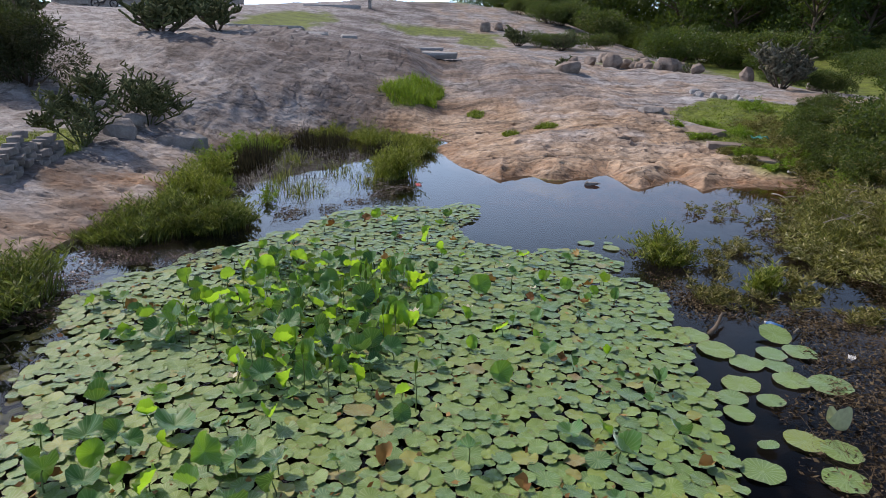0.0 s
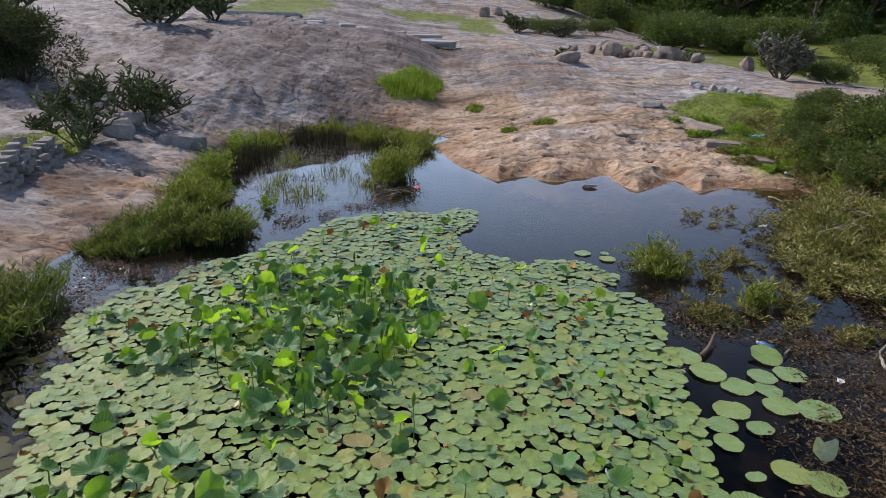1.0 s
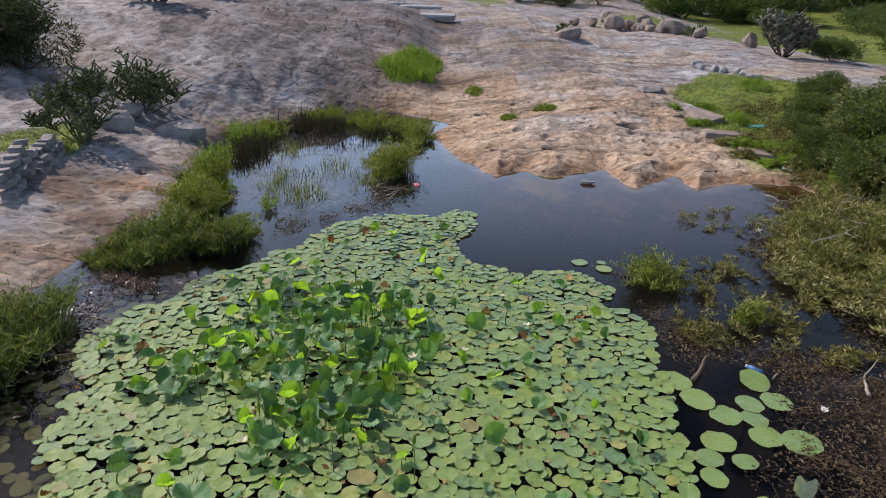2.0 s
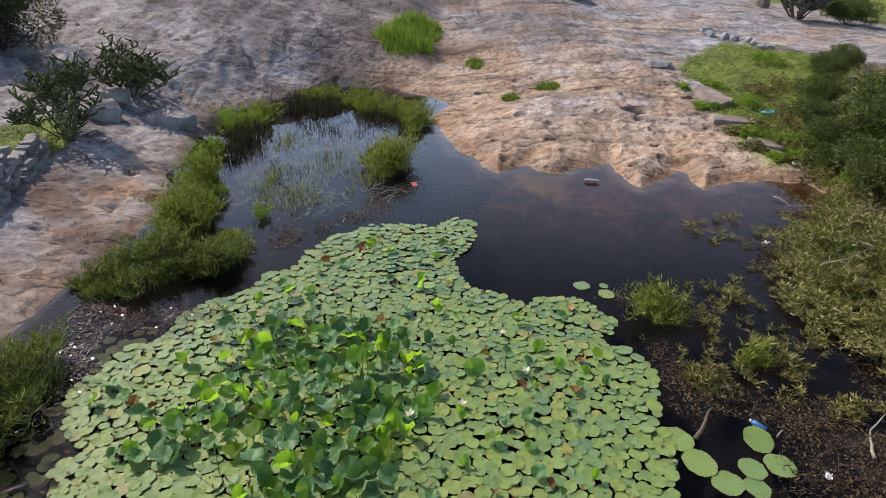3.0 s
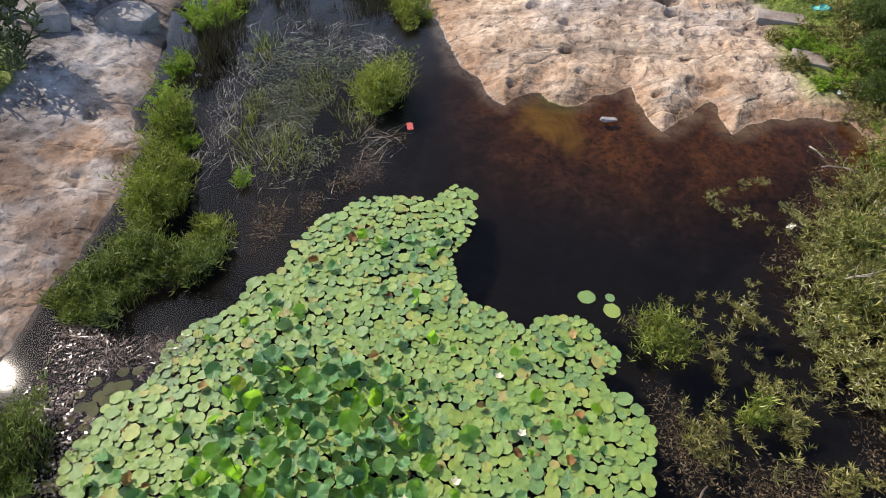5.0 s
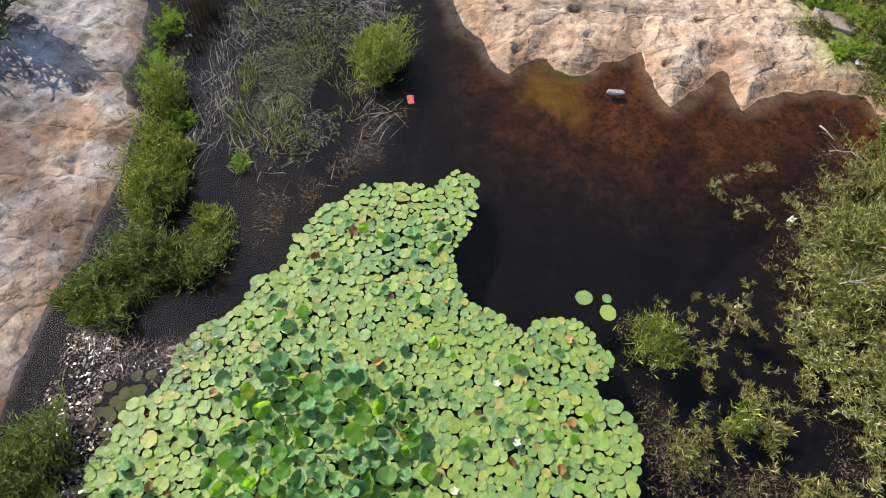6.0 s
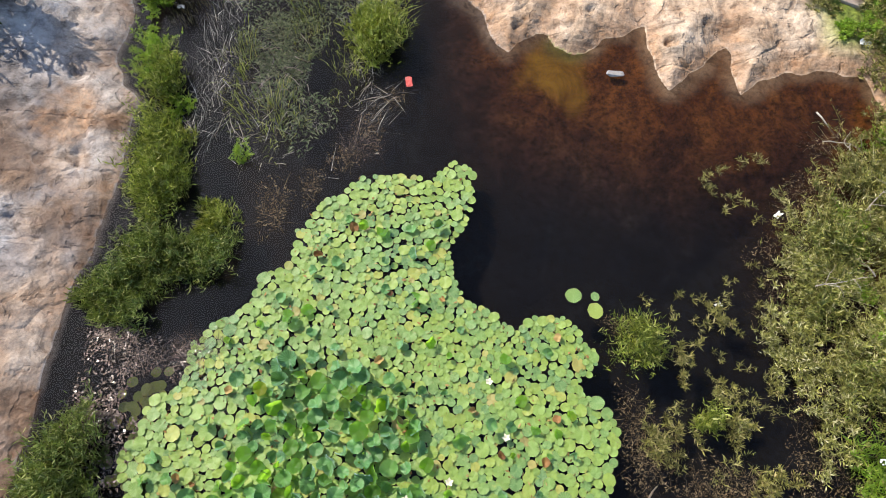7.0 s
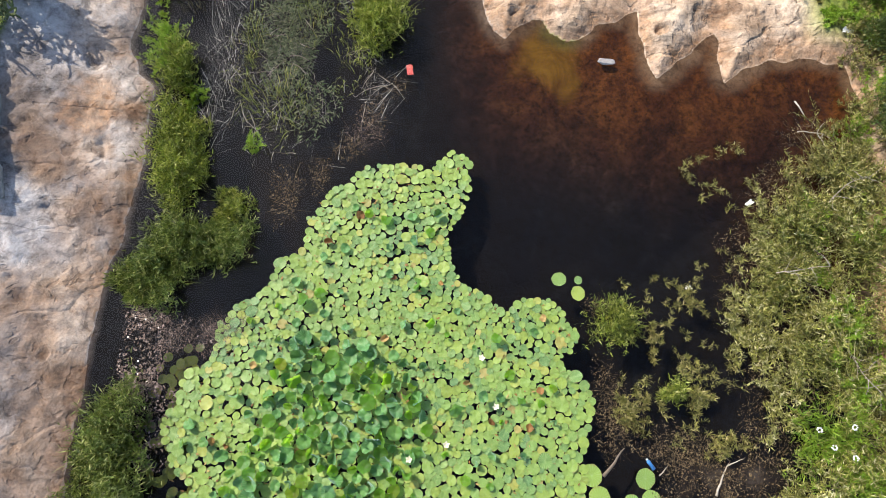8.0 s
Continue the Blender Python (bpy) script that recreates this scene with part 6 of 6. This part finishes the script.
# bright grass with white flower heads on the bank
reed_clump("bank_grass", 6.2, 7.2, 0.45, 0.4, 0.5, 420, BRIGHT, "bright green arching grass with white flowers on the bank", 0.9, 0.014)
reed_clump("bank_grass", 7.0, 6.5, 0.5, 0.4, 0.55, 420, BRIGHT, "bright green arching grass with white flowers on the bank", 0.9, 0.014)
for k, (fx, fy) in enumerate(((5.95, 7.35), (6.15, 7.1), (6.5, 7.4), (6.45, 6.95), (6.9, 6.6))):
    bm = bmesh.new()
    for j in range(14):
        a, up = random.uniform(0, 6.28), random.uniform(0.1, 1)
        p = Vector((0.035 * math.cos(a), 0.035 * math.sin(a), 0.03 * up))
        bmesh.ops.create_icosphere(bm, subdivisions=1, radius=0.014, matrix=Matrix.Translation(p))
    flower = part("white_flower", bm, WHITE_PLASTIC, None)
    flower.matrix_world = pose(fx, fy, 0.42, 0, 0, k * 30)
    tagged(flower, "small white flower head among bank grass", "flower", "white flowers")
# grey painted strokes on the rock, too worn to read
marks = thing("rock_marking", 6.0, 17.5, 0, "worn grey painted strokes on bare rock", "marking")
MARK = plain("grey_paint", (0.16, 0.14, 0.13), 0.8)
for k, (dx, dy, length, turn) in enumerate(((-0.3, 0.0, 0.2, 90), (-0.22, 0.06, 0.12, 0), (-0.22, -0.02, 0.12, 0), (-0.02, -0.02, 0.16, 80), (0.08, -0.02, 0.16, 100), (0.22, -0.02, 0.16, 90), (0.3, 0.0, 0.12, 40), (0.42, -0.03, 0.16, 90))):
    c, s = math.cos(radians(turn)), math.sin(radians(turn))
    verts, faces = [], []
    for i in range(7):
        u = (i / 6 - 0.5) * length
        for side in (-0.016, 0.016):
            px, py = dx + u * c - side * s, dy + u * s + side * c
            verts.append((px, py, ground_at(6.0 + px, 17.5 + py) + 0.012))
    faces = [(2 * i, 2 * i + 2, 2 * i + 3, 2 * i + 1) for i in range(6)]
    part("stroke", mesh_from("stroke", verts, faces, MARK), None, marks)
# scum of tiny floating leaves on the left
tiny, _r = in_ellipse(2600, 0.55, 1.5, 0.8)
tiny = tiny + 0.35 * np.stack([fbm(tiny[:, 0] / 0.3, tiny[:, 1] / 0.3, 3, 121), fbm(tiny[:, 0] / 0.3, tiny[:, 1] / 0.3, 3, 131)], -1)
way = unit(np.stack([*rng.normal(size=(2, 2600)), rng.normal(0, 0.05, 2600)], -1))
scum = new("floating_scum", quick_mesh("floating_scum", *leaf_arrays(np.concatenate([tiny, rng.uniform(0.003, 0.012, (2600, 1))], -1), way, rng.uniform(0.02, 0.06, 2600), rng.uniform(0.01, 0.04, 2600), True), WET_WEED))
scum.location = (-4.5, 7.6, 0)
tagged(scum, "scattered tiny brown leaves floating on the water", "floating leaves", kind="stuff")


# ---- far skyline ----
def field_wall():
    wall = thing("field_wall", -28, 64, 0, "weathered field wall of stacked grey stones on the skyline", "stone wall")
    meshes = [rock_mesh("block", 0.42, 0.3, 0.24, GRANITE, 700 + k, 0.75, 2) for k in range(4)]
    for k in range(120):
        row, i = k // 40, k % 40
        px, py = -9 + i * 0.46 + 0.2 * (row % 2), 1.5 - 0.05 * i
        ob = new("block", meshes[k % 4])
        ob.parent, ob.matrix_basis = wall, pose(px, py, ground_at(px - 28, py + 64) + 0.15 + 0.42 * row, random.gauss(0, 4), random.gauss(0, 4), random.gauss(0, 8))
    return wall


field_wall()
BLACK_METAL = plain("black_painted_metal", (0.03, 0.03, 0.035), 0.4)
RUBBER = plain("tyre_rubber", (0.02, 0.02, 0.02), 0.85)


def motorbike(px, py, turn):
    bike = thing("motorbike", px, py, ground_at(px, py), "parked black motorbike standing before a field wall", "motorbike", turn=turn)
    for name, at in (("front_wheel", 0.65), ("rear_wheel", -0.65)):
        bm = bmesh.new()
        ring = [Vector((at + 0.27 * math.cos(a), 0, 0.31 + 0.27 * math.sin(a))) for a in [2 * math.pi * i / 18 for i in range(19)]]
        tube(bm, ring, [0.05] * 19, 6)
        wheel = part(name, bm, RUBBER, bike)
        bm = bmesh.new()
        tube(bm, [Vector((at, -0.08, 0.31)), Vector((at, 0.08, 0.31))], [0.06, 0.06], 8)
        part("hub", bm, BLACK_METAL, wheel)
    for name, path, radii in (("frame", [(-0.6, 0, 0.35), (-0.1, 0, 0.4), (0.3, 0, 0.75), (0.62, 0, 0.33)], [0.04, 0.12, 0.06, 0.03]),
                              ("fuel_tank", [(-0.1, 0, 0.8), (0.05, 0, 0.86), (0.3, 0, 0.84)], [0.08, 0.15, 0.09]),
                              ("saddle", [(-0.75, 0, 0.82), (-0.45, 0, 0.78), (-0.1, 0, 0.8)], [0.07, 0.12, 0.1]),
                              ("handlebar", [(0.28, -0.35, 1.02), (0.38, 0, 0.96), (0.28, 0.35, 1.02)], [0.02, 0.02, 0.02]),
                              ("headlight", [(0.42, 0, 0.86), (0.52, 0, 0.86)], [0.07, 0.09])):
        bm = bmesh.new()
        tube(bm, [Vector(p) for p in path], radii, 8)
        part(name, bm, BLACK_METAL, bike)
    return bike


motorbike(-25.5, 52, 12)
rock("granite_post", -6.8, 62, 0.16, 0.16, 0.9, GRANITE, 760, "upright rough granite post beside the beam", 0.8, category="post")
